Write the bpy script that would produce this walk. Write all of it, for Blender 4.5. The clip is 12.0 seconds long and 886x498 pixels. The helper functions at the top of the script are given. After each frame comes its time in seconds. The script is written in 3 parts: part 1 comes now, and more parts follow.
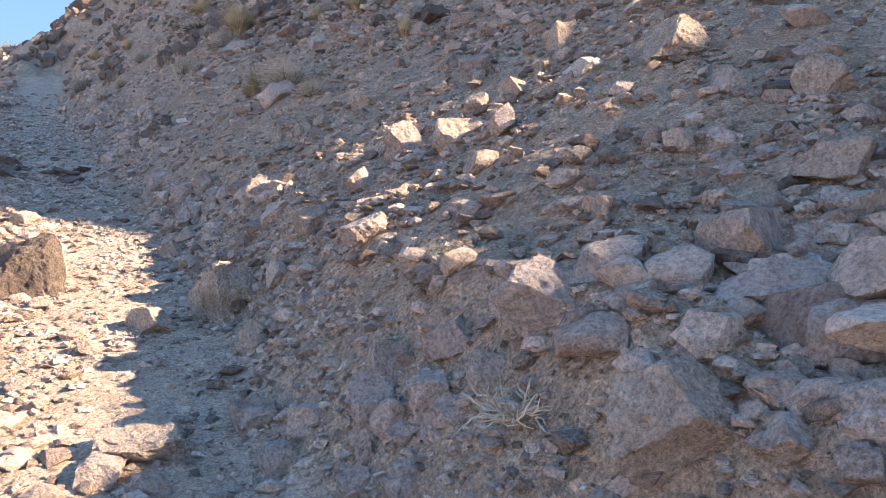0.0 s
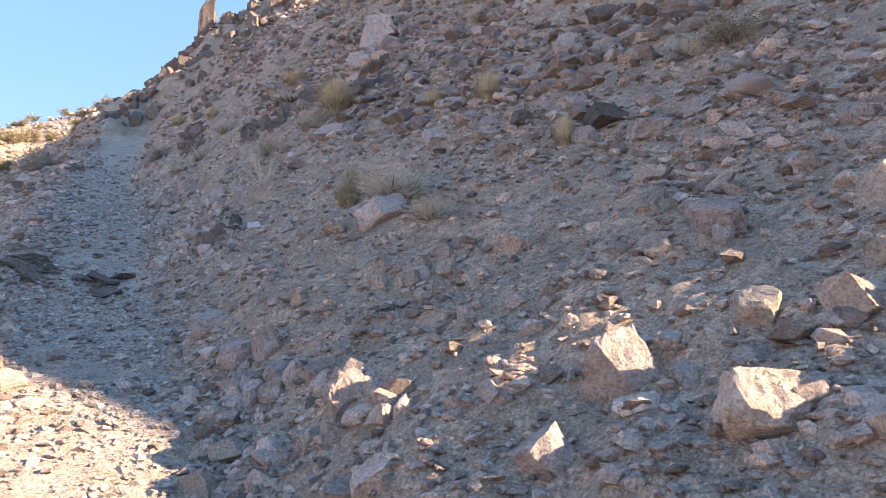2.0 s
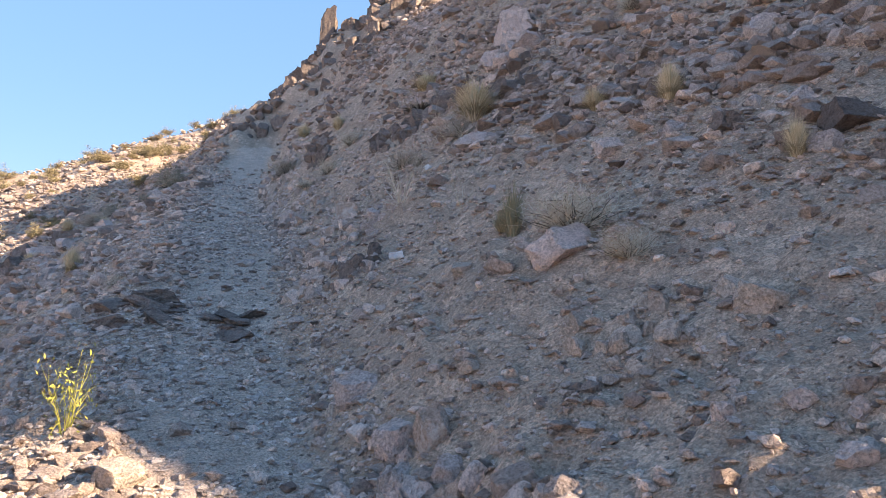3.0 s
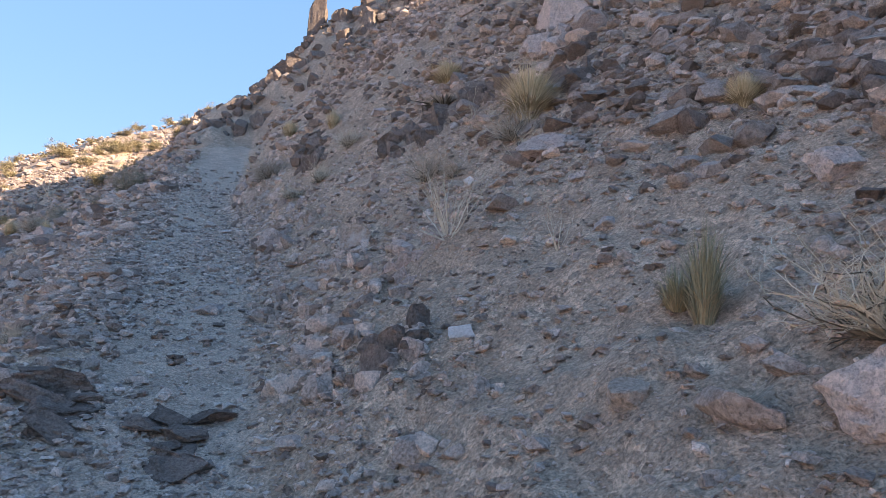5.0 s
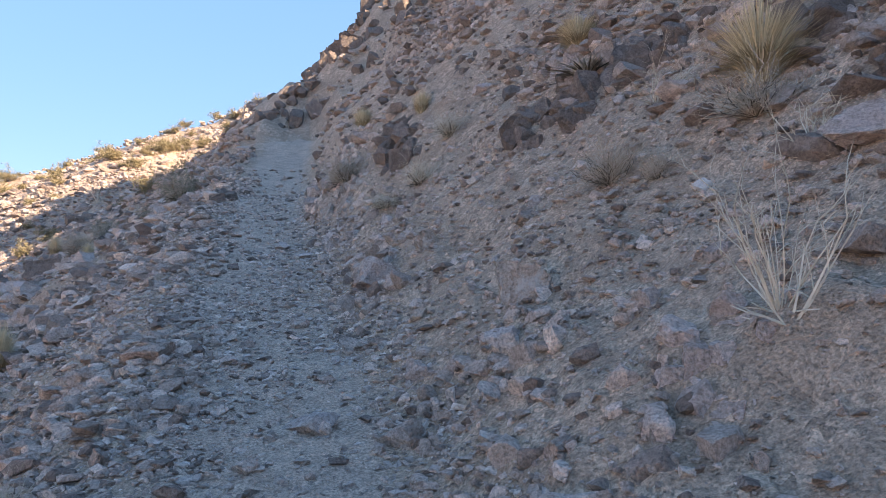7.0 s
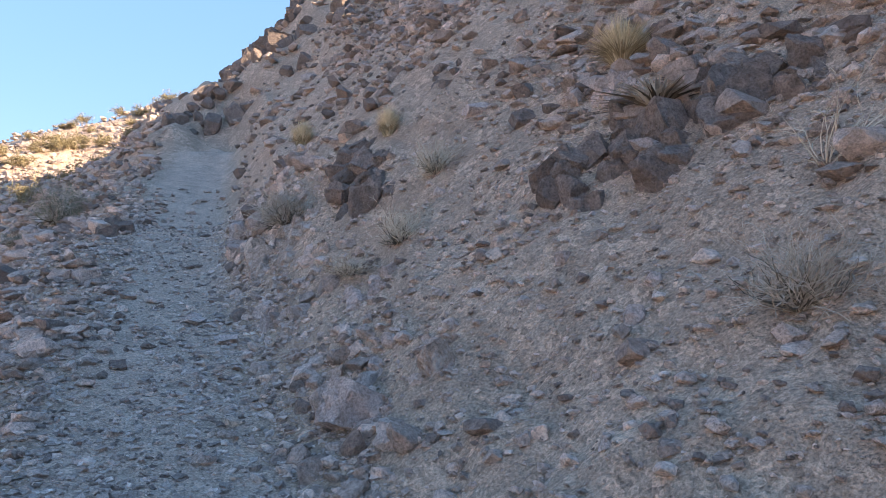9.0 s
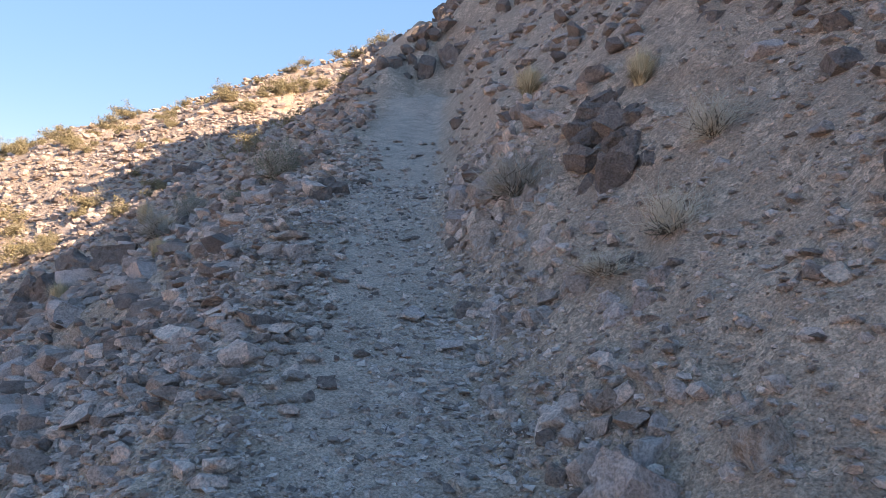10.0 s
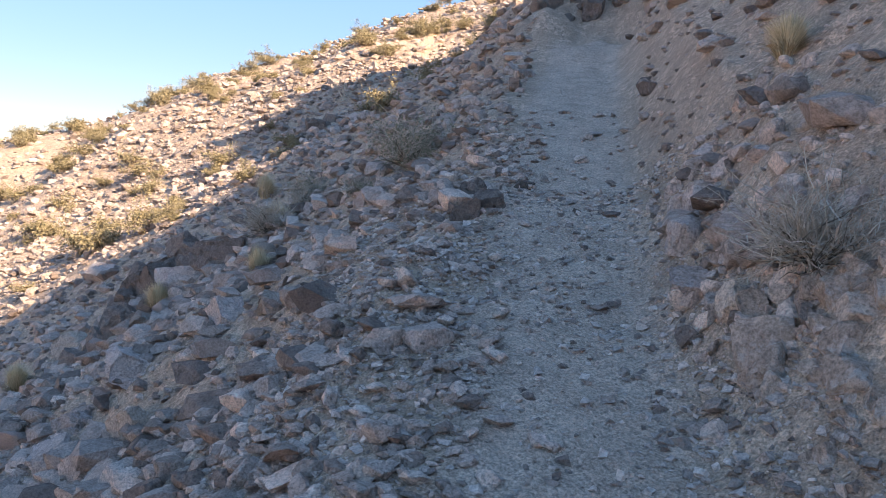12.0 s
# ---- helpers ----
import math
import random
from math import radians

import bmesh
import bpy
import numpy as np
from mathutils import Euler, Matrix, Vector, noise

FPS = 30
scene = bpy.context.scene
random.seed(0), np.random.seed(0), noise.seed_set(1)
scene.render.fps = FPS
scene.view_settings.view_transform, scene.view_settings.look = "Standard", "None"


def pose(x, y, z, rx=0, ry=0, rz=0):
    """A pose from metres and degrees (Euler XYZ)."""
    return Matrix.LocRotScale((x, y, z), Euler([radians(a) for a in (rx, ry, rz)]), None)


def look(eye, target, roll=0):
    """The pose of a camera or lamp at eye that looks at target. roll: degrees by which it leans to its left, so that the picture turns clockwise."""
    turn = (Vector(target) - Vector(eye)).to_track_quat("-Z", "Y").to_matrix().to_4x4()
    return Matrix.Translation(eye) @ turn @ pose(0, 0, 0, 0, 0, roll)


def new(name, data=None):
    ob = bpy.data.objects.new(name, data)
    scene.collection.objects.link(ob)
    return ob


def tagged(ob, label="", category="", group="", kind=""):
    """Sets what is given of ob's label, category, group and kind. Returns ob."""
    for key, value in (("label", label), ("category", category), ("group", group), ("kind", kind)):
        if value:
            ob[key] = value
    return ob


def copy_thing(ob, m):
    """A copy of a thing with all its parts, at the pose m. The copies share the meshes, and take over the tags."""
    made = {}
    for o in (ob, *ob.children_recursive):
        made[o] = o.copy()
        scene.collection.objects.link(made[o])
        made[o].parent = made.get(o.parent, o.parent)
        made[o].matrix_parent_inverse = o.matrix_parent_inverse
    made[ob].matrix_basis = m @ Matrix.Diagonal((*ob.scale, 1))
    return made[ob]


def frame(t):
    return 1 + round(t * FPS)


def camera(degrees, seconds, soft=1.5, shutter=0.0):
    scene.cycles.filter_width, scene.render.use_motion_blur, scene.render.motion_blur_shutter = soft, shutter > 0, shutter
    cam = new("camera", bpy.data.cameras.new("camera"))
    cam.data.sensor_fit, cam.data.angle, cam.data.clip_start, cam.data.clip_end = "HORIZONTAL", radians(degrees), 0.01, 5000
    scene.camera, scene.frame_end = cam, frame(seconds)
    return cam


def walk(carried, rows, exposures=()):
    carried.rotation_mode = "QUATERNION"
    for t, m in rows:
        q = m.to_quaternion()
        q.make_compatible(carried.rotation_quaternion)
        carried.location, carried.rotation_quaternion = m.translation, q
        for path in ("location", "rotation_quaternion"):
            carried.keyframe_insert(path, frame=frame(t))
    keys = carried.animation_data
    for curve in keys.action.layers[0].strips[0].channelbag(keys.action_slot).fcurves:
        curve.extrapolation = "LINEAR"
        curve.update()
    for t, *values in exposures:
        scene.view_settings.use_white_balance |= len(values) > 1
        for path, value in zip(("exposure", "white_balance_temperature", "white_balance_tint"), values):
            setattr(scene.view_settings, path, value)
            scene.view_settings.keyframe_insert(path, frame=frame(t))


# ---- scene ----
cam = camera(58.9, 12.0, soft=0.45)
# seconds, eye in metres, yaw to the left, pitch up, roll (leaning left)
PATH = [
    (0, 0.025, 0.027, 1.661, 0.26, 0.88, -3.50),
    (0.5, -0.155, 0.415, 1.785, 0.99, 1.99, -2.94),
    (1, -0.222, 0.905, 1.975, -1.32, 3.00, 3.92),
    (1.5, -0.315, 1.421, 2.224, 3.25, 5.47, 2.58),
    (2, -0.494, 1.895, 2.412, 5.32, 6.08, 1.64),
    (2.5, -0.619, 2.324, 2.56, 9.79, 5.91, 1.82),
    (3, -0.948, 2.714, 2.714, 13.81, 5.76, 1.58),
    (3.2, -1.047, 2.865, 2.833, 13.49, 5.91, 1.53),
    (4.8, -1.855, 4.406, 3.052, 10.64, 6.73, 3.12),
    (5, -1.924, 4.618, 3.159, 11.99, 6.42, 3.33),
    (5.5, -2.222, 5.006, 3.282, 15.81, 5.54, 1.39),
    (6, -2.431, 5.411, 3.469, 13.43, 5.73, 1.82),
    (6.5, -2.685, 5.891, 3.593, 13.78, 5.46, 0.39),
    (7, -3.061, 6.306, 3.674, 15.54, 4.69, 0.52),
    (7.2, -3.185, 6.468, 3.763, 15.65, 4.61, 1.93),
    (8.8, -3.909, 7.829, 4.218, 7.47, 5.42, 1.62),
    (9, -3.995, 7.974, 4.275, 9.06, 5.38, 1.92),
    (9.5, -4.295, 8.369, 4.455, 14.35, 2.24, 3.34),
    (10, -4.478, 8.818, 4.601, 23.68, -0.06, 3.61),
    (10.5, -4.815, 9.295, 4.785, 30.16, 0.38, 3.51),
    (11, -5.083, 9.747, 4.939, 32.13, -0.60, 3.79),
    (11.5, -5.332, 10.147, 5.073, 33.80, -3.30, 3.92),
    (12, -5.644, 10.544, 5.174, 33.52, -5.35, 4.01),
]


# seconds, stops, kelvin, tint
EXPOSURES = [(t, stops, 6690, 17) for t, stops in ((0, 3.24), (2, 3.36), (3, 3.18), (5, 3.18), (9.4, 3.36), (9.9, 3.12), (10.5, 2.78), (11, 2.74), (11.5, 2.96), (12, 3.12))]


def eye_pose(x, y, z, yaw, pitch, roll):
    return pose(x, y, z, 90 + pitch, 0, yaw) @ pose(0, 0, 0, 0, 0, roll)


walk(cam, [(t, eye_pose(*row)) for t, *row in PATH], exposures=EXPOSURES)

# ---- sky, sun and exposure ----
SUN_WAY = Vector((0.994, -0.11, 0.0)).normalized()     # level way towards the sun
SUN_UP = radians(24.7)

world = bpy.data.worlds.new("sky")
scene.world = world
world.use_nodes = True
wn = world.node_tree.nodes
wl = world.node_tree.links
sky = wn.new("ShaderNodeTexSky")
sky.sky_type = "NISHITA"
sky.sun_disc = False
sky.sun_elevation = SUN_UP
sky.sun_rotation = math.atan2(SUN_WAY.x, SUN_WAY.y)
sky.altitude = 1500
sky.air_density = 0.8
sky.dust_density = 0.0
sky.ozone_density = 3.0
wn["Background"].inputs["Strength"].default_value = 0.092
soften = wn.new("ShaderNodeGamma")
soften.inputs["Gamma"].default_value = 0.24
rich = wn.new("ShaderNodeHueSaturation")
rich.inputs["Saturation"].default_value = 2.6
rich.inputs["Hue"].default_value = 0.507
wl.new(sky.outputs["Color"], soften.inputs["Color"])
wl.new(soften.outputs["Color"], rich.inputs["Color"])
wl.new(rich.outputs["Color"], wn["Background"].inputs["Color"])

sun_data = bpy.data.lights.new("sun", "SUN")
sun_data.energy = 1.75
sun_data.angle = radians(0.6)
sun_data.color = (1.0, 0.80, 0.55)
sun = new("sun", sun_data)
sun.matrix_world = look((0, 0, 0), -(SUN_WAY * math.cos(SUN_UP) + Vector((0, 0, math.sin(SUN_UP)))))

# ---- materials ----


def graph(name):
    m = bpy.data.materials.new(name)
    m.use_nodes = True
    return m, m.node_tree.nodes, m.node_tree.links, m.node_tree.nodes["Principled BSDF"]


def noise_tex(n, l, coord, scale, detail=5.0, rough=0.6):
    t = n.new("ShaderNodeTexNoise")
    t.inputs["Scale"].default_value = scale
    t.inputs["Detail"].default_value = detail
    t.inputs["Roughness"].default_value = rough
    l.new(coord, t.inputs["Vector"])
    return t.outputs["Fac"]


def ramp(n, l, fac, stops):
    r = n.new("ShaderNodeValToRGB")
    el = r.color_ramp.elements
    while len(el) < len(stops):
        el.new(0.5)
    for e, (at, c) in zip(el, stops):
        e.position, e.color = at, (*c, 1) if len(c) == 3 else c
    l.new(fac, r.inputs["Fac"])
    return r.outputs["Color"]


def mix(n, l, fac, a, b, how="MIX"):
    m = n.new("ShaderNodeMix")
    m.data_type, m.blend_type = "RGBA", how
    for sock, val in ((m.inputs[0], fac), (m.inputs[6], a), (m.inputs[7], b)):
        if isinstance(val, (int, float)):
            sock.default_value = val
        elif isinstance(val, tuple):
            sock.default_value = (*val, 1)
        else:
            l.new(val, sock)
    return m.outputs[2]


def maths(n, l, how, a, b=0.0, clamp=False):
    m = n.new("ShaderNodeMath")
    m.operation, m.use_clamp = how, clamp
    for sock, val in zip(m.inputs, (a, b)):
        if isinstance(val, (int, float)):
            sock.default_value = val
        else:
            l.new(val, sock)
    return m.outputs[0]


def bump(n, l, bsdf, height, strength, distance, after=None):
    b = n.new("ShaderNodeBump")
    b.inputs["Strength"].default_value = strength
    b.inputs["Distance"].default_value = distance
    l.new(height, b.inputs["Height"])
    if after:
        l.new(after, b.inputs["Normal"])
    l.new(b.outputs["Normal"], bsdf.inputs["Normal"])
    return b.outputs["Normal"]


def earth_material():
    """Dry stony earth, redder on the slopes, ashen on the trodden path."""
    m, n, l, bsdf = graph("stony_earth")
    co = n.new("ShaderNodeTexCoord").outputs["Object"]
    wide, mid, fine = noise_tex(n, l, co, 0.7, 4), noise_tex(n, l, co, 4.5, 6, 0.65), noise_tex(n, l, co, 95, 4, 0.7)
    slope = ramp(n, l, wide, [(0.3, (0.42, 0.315, 0.245)), (0.5, (0.54, 0.415, 0.325)), (0.72, (0.61, 0.475, 0.375))])
    slope = mix(n, l, 0.6, slope, ramp(n, l, mid, [(0.28, (0.22, 0.175, 0.14)), (0.5, (0.50, 0.40, 0.32)), (0.72, (0.68, 0.56, 0.46))]))
    path = ramp(n, l, mid, [(0.3, (0.47, 0.385, 0.325)), (0.52, (0.62, 0.51, 0.435)), (0.72, (0.70, 0.585, 0.50))])
    worn = n.new("ShaderNodeAttribute")
    worn.attribute_name = "trodden"
    ragged = maths(n, l, "ADD", worn.outputs["Fac"], maths(n, l, "MULTIPLY", maths(n, l, "SUBTRACT", noise_tex(n, l, co, 1.8, 5), 0.5), 1.3))
    mask = n.new("ShaderNodeMapRange")
    mask.interpolation_type = "SMOOTHSTEP"
    for k, val in zip(("From Min", "From Max", "To Min", "To Max"), (0.25, 0.85, 0.0, 0.75)):
        mask.inputs[k].default_value = val
    l.new(ragged, mask.inputs["Value"])
    col = mix(n, l, mask.outputs["Result"], slope, path)
    vor = n.new("ShaderNodeTexVoronoi")
    vor.inputs["Scale"].default_value = 85
    l.new(co, vor.inputs["Vector"])
    tint = n.new("ShaderNodeSeparateColor")
    l.new(vor.outputs["Color"], tint.inputs[0])
    col = mix(n, l, 0.3, col, ramp(n, l, tint.outputs[0], [(0.0, (0.42, 0.395, 0.375)), (0.5, (1.08, 1.04, 1.0)), (1.0, (1.55, 1.5, 1.45))]), "MULTIPLY")
    col = mix(n, l, 0.6, col, ramp(n, l, fine, [(0.34, (0.45, 0.425, 0.4)), (0.62, (1.52, 1.48, 1.44))]), "MULTIPLY")
    lumps = n.new("ShaderNodeTexVoronoi")
    lumps.inputs["Scale"].default_value = 30
    l.new(co, lumps.inputs["Vector"])
    shade = n.new("ShaderNodeSeparateColor")
    l.new(lumps.outputs["Color"], shade.inputs[0])
    grit = maths(n, l, "MULTIPLY", ramp(n, l, mid, [(0.42, (0, 0, 0)), (0.58, (1, 1, 1))]), maths(n, l, "SUBTRACT", 0.6, maths(n, l, "MULTIPLY", mask.outputs["Result"], 0.5)))
    col = mix(n, l, grit, col, ramp(n, l, shade.outputs[1], [(0.0, (0.45, 0.43, 0.42)), (0.55, (1.0, 0.98, 0.97)), (1.0, (1.4, 1.38, 1.36))]), "MULTIPLY")
    l.new(col, bsdf.inputs["Base Color"])
    bsdf.inputs["Roughness"].default_value = 0.96
    bsdf.inputs["Specular IOR Level"].default_value = 0.15
    first = bump(n, l, bsdf, maths(n, l, "SUBTRACT", 1.0, vor.outputs["Distance"]), 0.35, 0.012)
    knobs = bump(n, l, bsdf, maths(n, l, "SUBTRACT", 1.0, lumps.outputs["Distance"]), 0.6, 0.03, first)
    second = bump(n, l, bsdf, mid, 0.9, 0.06, knobs)
    bump(n, l, bsdf, fine, 1.0, 0.016, second)
    return m


def rock_material(name, dark, light, stain, patch=None, islands=False, spots=0.5):
    """Weathered rock. patch: a pale mineral crust; islands: a shade for each loose stone of a joined mesh."""
    m, n, l, bsdf = graph(name)
    co = n.new("ShaderNodeTexCoord").outputs["Object"]
    if islands:
        which = n.new("ShaderNodeNewGeometry").outputs["Random Per Island"]
    else:
        which = n.new("ShaderNodeObjectInfo").outputs["Random"]
    big, mid, fine = noise_tex(n, l, co, 5, 4), noise_tex(n, l, co, 17, 6, 0.7), noise_tex(n, l, co, 85, 4, 0.7)
    col = ramp(n, l, mid, [(0.28, dark), (0.62, light)])
    col = mix(n, l, ramp(n, l, big, [(0.42, (0, 0, 0)), (0.66, (0.85, 0.85, 0.85))]), col, stain)
    col = mix(n, l, 1.0 if islands else 0.4, col, ramp(n, l, which, [(0.0, (0.48, 0.45, 0.44)), (0.35, (0.92, 0.9, 0.89)), (0.7, (1.15, 1.14, 1.15)), (1.0, (1.55, 1.52, 1.5))]), "MULTIPLY")
    col = mix(n, l, spots, col, ramp(n, l, fine, [(0.34, (0.38, 0.36, 0.35)), (0.6, (1.5, 1.49, 1.48))]), "MULTIPLY")
    if patch:
        crust = noise_tex(n, l, co, 4.5, 8, 0.75)
        col = mix(n, l, ramp(n, l, crust, [(0.52, (0, 0, 0)), (0.62, (0.8, 0.8, 0.8))]), col, patch)
    l.new(col, bsdf.inputs["Base Color"])
    bsdf.inputs["Roughness"].default_value = 0.93
    bsdf.inputs["Specular IOR Level"].default_value = 0.2
    first = bump(n, l, bsdf, mid, 1.0, 0.045)
    bump(n, l, bsdf, fine, 1.0, 0.012, first)
    return m


def stalk_material(name, low, high, rough=0.8):
    m, n, l, bsdf = graph(name)
    co = n.new("ShaderNodeTexCoord").outputs["Object"]
    which = n.new("ShaderNodeNewGeometry").outputs["Random Per Island"]
    col = ramp(n, l, which, [(0.0, low), (1.0, high)])
    col = mix(n, l, 0.4, col, ramp(n, l, noise_tex(n, l, co, 30, 3), [(0.3, (0.6, 0.6, 0.6)), (0.7, (1.2, 1.2, 1.2))]), "MULTIPLY")
    l.new(col, bsdf.inputs["Base Color"])
    bsdf.inputs["Roughness"].default_value = rough
    bsdf.inputs["Specular IOR Level"].default_value = 0.2
    return m


EARTH = earth_material()
TAN = rock_material("tan_rock", (0.339, 0.278, 0.231), (0.674, 0.569, 0.486), (0.540, 0.436, 0.361))
PINK = rock_material("pinkish_rock", (0.350, 0.280, 0.246), (0.688, 0.584, 0.530), (0.570, 0.478, 0.445))
GREY = rock_material("lavender_grey_rock", (0.335, 0.285, 0.268), (0.652, 0.573, 0.544), (0.536, 0.453, 0.399))
DARK = rock_material("dark_varnished_rock", (0.108, 0.087, 0.076), (0.335, 0.274, 0.239), (0.226, 0.181, 0.157))
CRUSTED = rock_material("white_crusted_rock", (0.282, 0.221, 0.178), (0.553, 0.460, 0.391), (0.437, 0.337, 0.276), patch=(0.676, 0.645, 0.614))
WHITE = rock_material("white_mineral", (0.647, 0.647, 0.662), (0.855, 0.855, 0.870), (0.678, 0.655, 0.632), spots=0.2)
RUBBLE = rock_material("loose_stone", (0.329, 0.265, 0.226), (0.644, 0.540, 0.476), (0.507, 0.413, 0.361), islands=True, spots=0.5)
BROWN_RUBBLE = rock_material("brown_rubble", (0.221, 0.181, 0.157), (0.526, 0.440, 0.389), (0.373, 0.304, 0.268), islands=True, spots=0.4)
GRAVEL = rock_material("pale_gravel", (0.413, 0.357, 0.324), (0.696, 0.609, 0.553), (0.559, 0.482, 0.433), islands=True, spots=0.4)
STRAW = stalk_material("dry_straw", (0.52, 0.43, 0.28), (0.84, 0.73, 0.52))
STRAW_OLD = stalk_material("old_straw", (0.30, 0.24, 0.15), (0.52, 0.43, 0.28))
GREY_TWIG = stalk_material("grey_twig", (0.33, 0.29, 0.24), (0.62, 0.57, 0.49))
PALE_TWIG = stalk_material("bleached_twig", (0.50, 0.43, 0.33), (0.74, 0.67, 0.55))
DARK_TWIG = stalk_material("dark_twig", (0.09, 0.075, 0.06), (0.22, 0.19, 0.15))
RIDGE_LEAF = stalk_material("dusty_leaf", (0.20, 0.165, 0.095), (0.36, 0.31, 0.19))
SAGE = stalk_material("sage_leaf", (0.15, 0.155, 0.105), (0.30, 0.30, 0.21))
OLIVE = stalk_material("olive_blade", (0.22, 0.205, 0.13), (0.42, 0.39, 0.26))
YELLOW_GREEN = stalk_material("yellow_green_leaf", (0.22, 0.24, 0.05), (0.50, 0.46, 0.12))

# ---- the lie of the land ----
# u runs up along the trail, v across it to the uphill side.
AX, AY = -0.4801, 0.8772     # the trail's course over the ground


def to_uv(x, y):
    return x * AX + y * AY, x * AY - y * AX


def to_xy(u, v):
    return u * AX + v * AY, u * AY - v * AX


LATTICE = np.random.RandomState(7).rand(256, 256)


def value_noise(x, y):
    """Smooth noise from -1 to 1 with cells one unit wide."""
    xi, yi = np.floor(x).astype(int), np.floor(y).astype(int)
    fx, fy = x - xi, y - yi
    fx, fy = fx * fx * (3 - 2 * fx), fy * fy * (3 - 2 * fy)
    a, b = LATTICE[xi % 256, yi % 256], LATTICE[(xi + 1) % 256, yi % 256]
    c, d = LATTICE[xi % 256, (yi + 1) % 256], LATTICE[(xi + 1) % 256, (yi + 1) % 256]
    return 2 * ((a * (1 - fx) + b * fx) * (1 - fy) + (c * (1 - fx) + d * fx) * fy) - 1


def fbm(x, y, octaves=4):
    total, size = 0.0, 1.0
    for n in range(octaves):
        total = total + size * value_noise(x * 2**n + 17.3 * n, y * 2**n + 5.7 * n)
        size *= 0.5
    return total


def step(a, b, x):
    t = np.clip((x - a) / (b - a), 0, 1)
    return t * t * (3 - 2 * t)


def soft_ramp(d, r=0.12):
    """Zero below 0 and d above it, with a rounded corner."""
    return 0.5 * (d + np.sqrt(d * d + r * r)) - 0.5 * (np.sqrt(4 * r * r + r * r) - 2 * r) * np.exp(-(d / r) ** 2 / 4)


# stations along the trail: tread height, steepness of the cut bank, of the hillside above and of the slope below
STATIONS_U = [-4.0, 0.0, 3.7, 6.1, 7.65, 9.1, 10.2, 11.8, 13.2, 14.25, 15.6, 17.1, 22.2, 30.0]
TREAD_Z = [-0.80, 0.34, 1.40, 2.09, 2.47, 2.95, 3.26, 3.60, 3.97, 4.30, 4.65, 5.13, 6.85, 9.4]
PROFILE_U = [1.50, 3.20, 4.00, 5.20, 6.50, 7.30, 8.20, 9.00, 10.20, 11.50, 12.50, 13.50, 14.30, 15.00, 17.00, 19.00, 21.00]
BANK = [1.39, 1.08, 0.89, 0.76, 0.92, 0.93, 0.63, 0.91, 0.74, 0.61, 0.83, 0.91, 1.10, 1.43, 1.53, 1.54, 1.51]
UPPER = [0.47, 0.61, 0.65, 0.69, 0.72, 0.77, 0.73, 0.74, 0.82, 0.99, 1.06, 0.94, 1.08, 1.10, 1.09, 1.06, 1.05]
LOWER = [0.66, 0.66, 0.66, 0.70, 0.76, 0.75, 0.77, 0.76, 0.78, 0.87, 0.71, 0.67, 0.76, 0.80, 0.66, 0.74, 0.74]


def trail_middle(u):
    return 0.30 + 0.2 * np.interp(u, [0, 2, 4, 6, 8, 11, 13, 15, 17, 18, 20, 22], [0.2, 0.4, 0.6, 0.7, 0.3, 0.6, 0.1, 0.25, 0.6, 1.0, 2.0, 2.7])


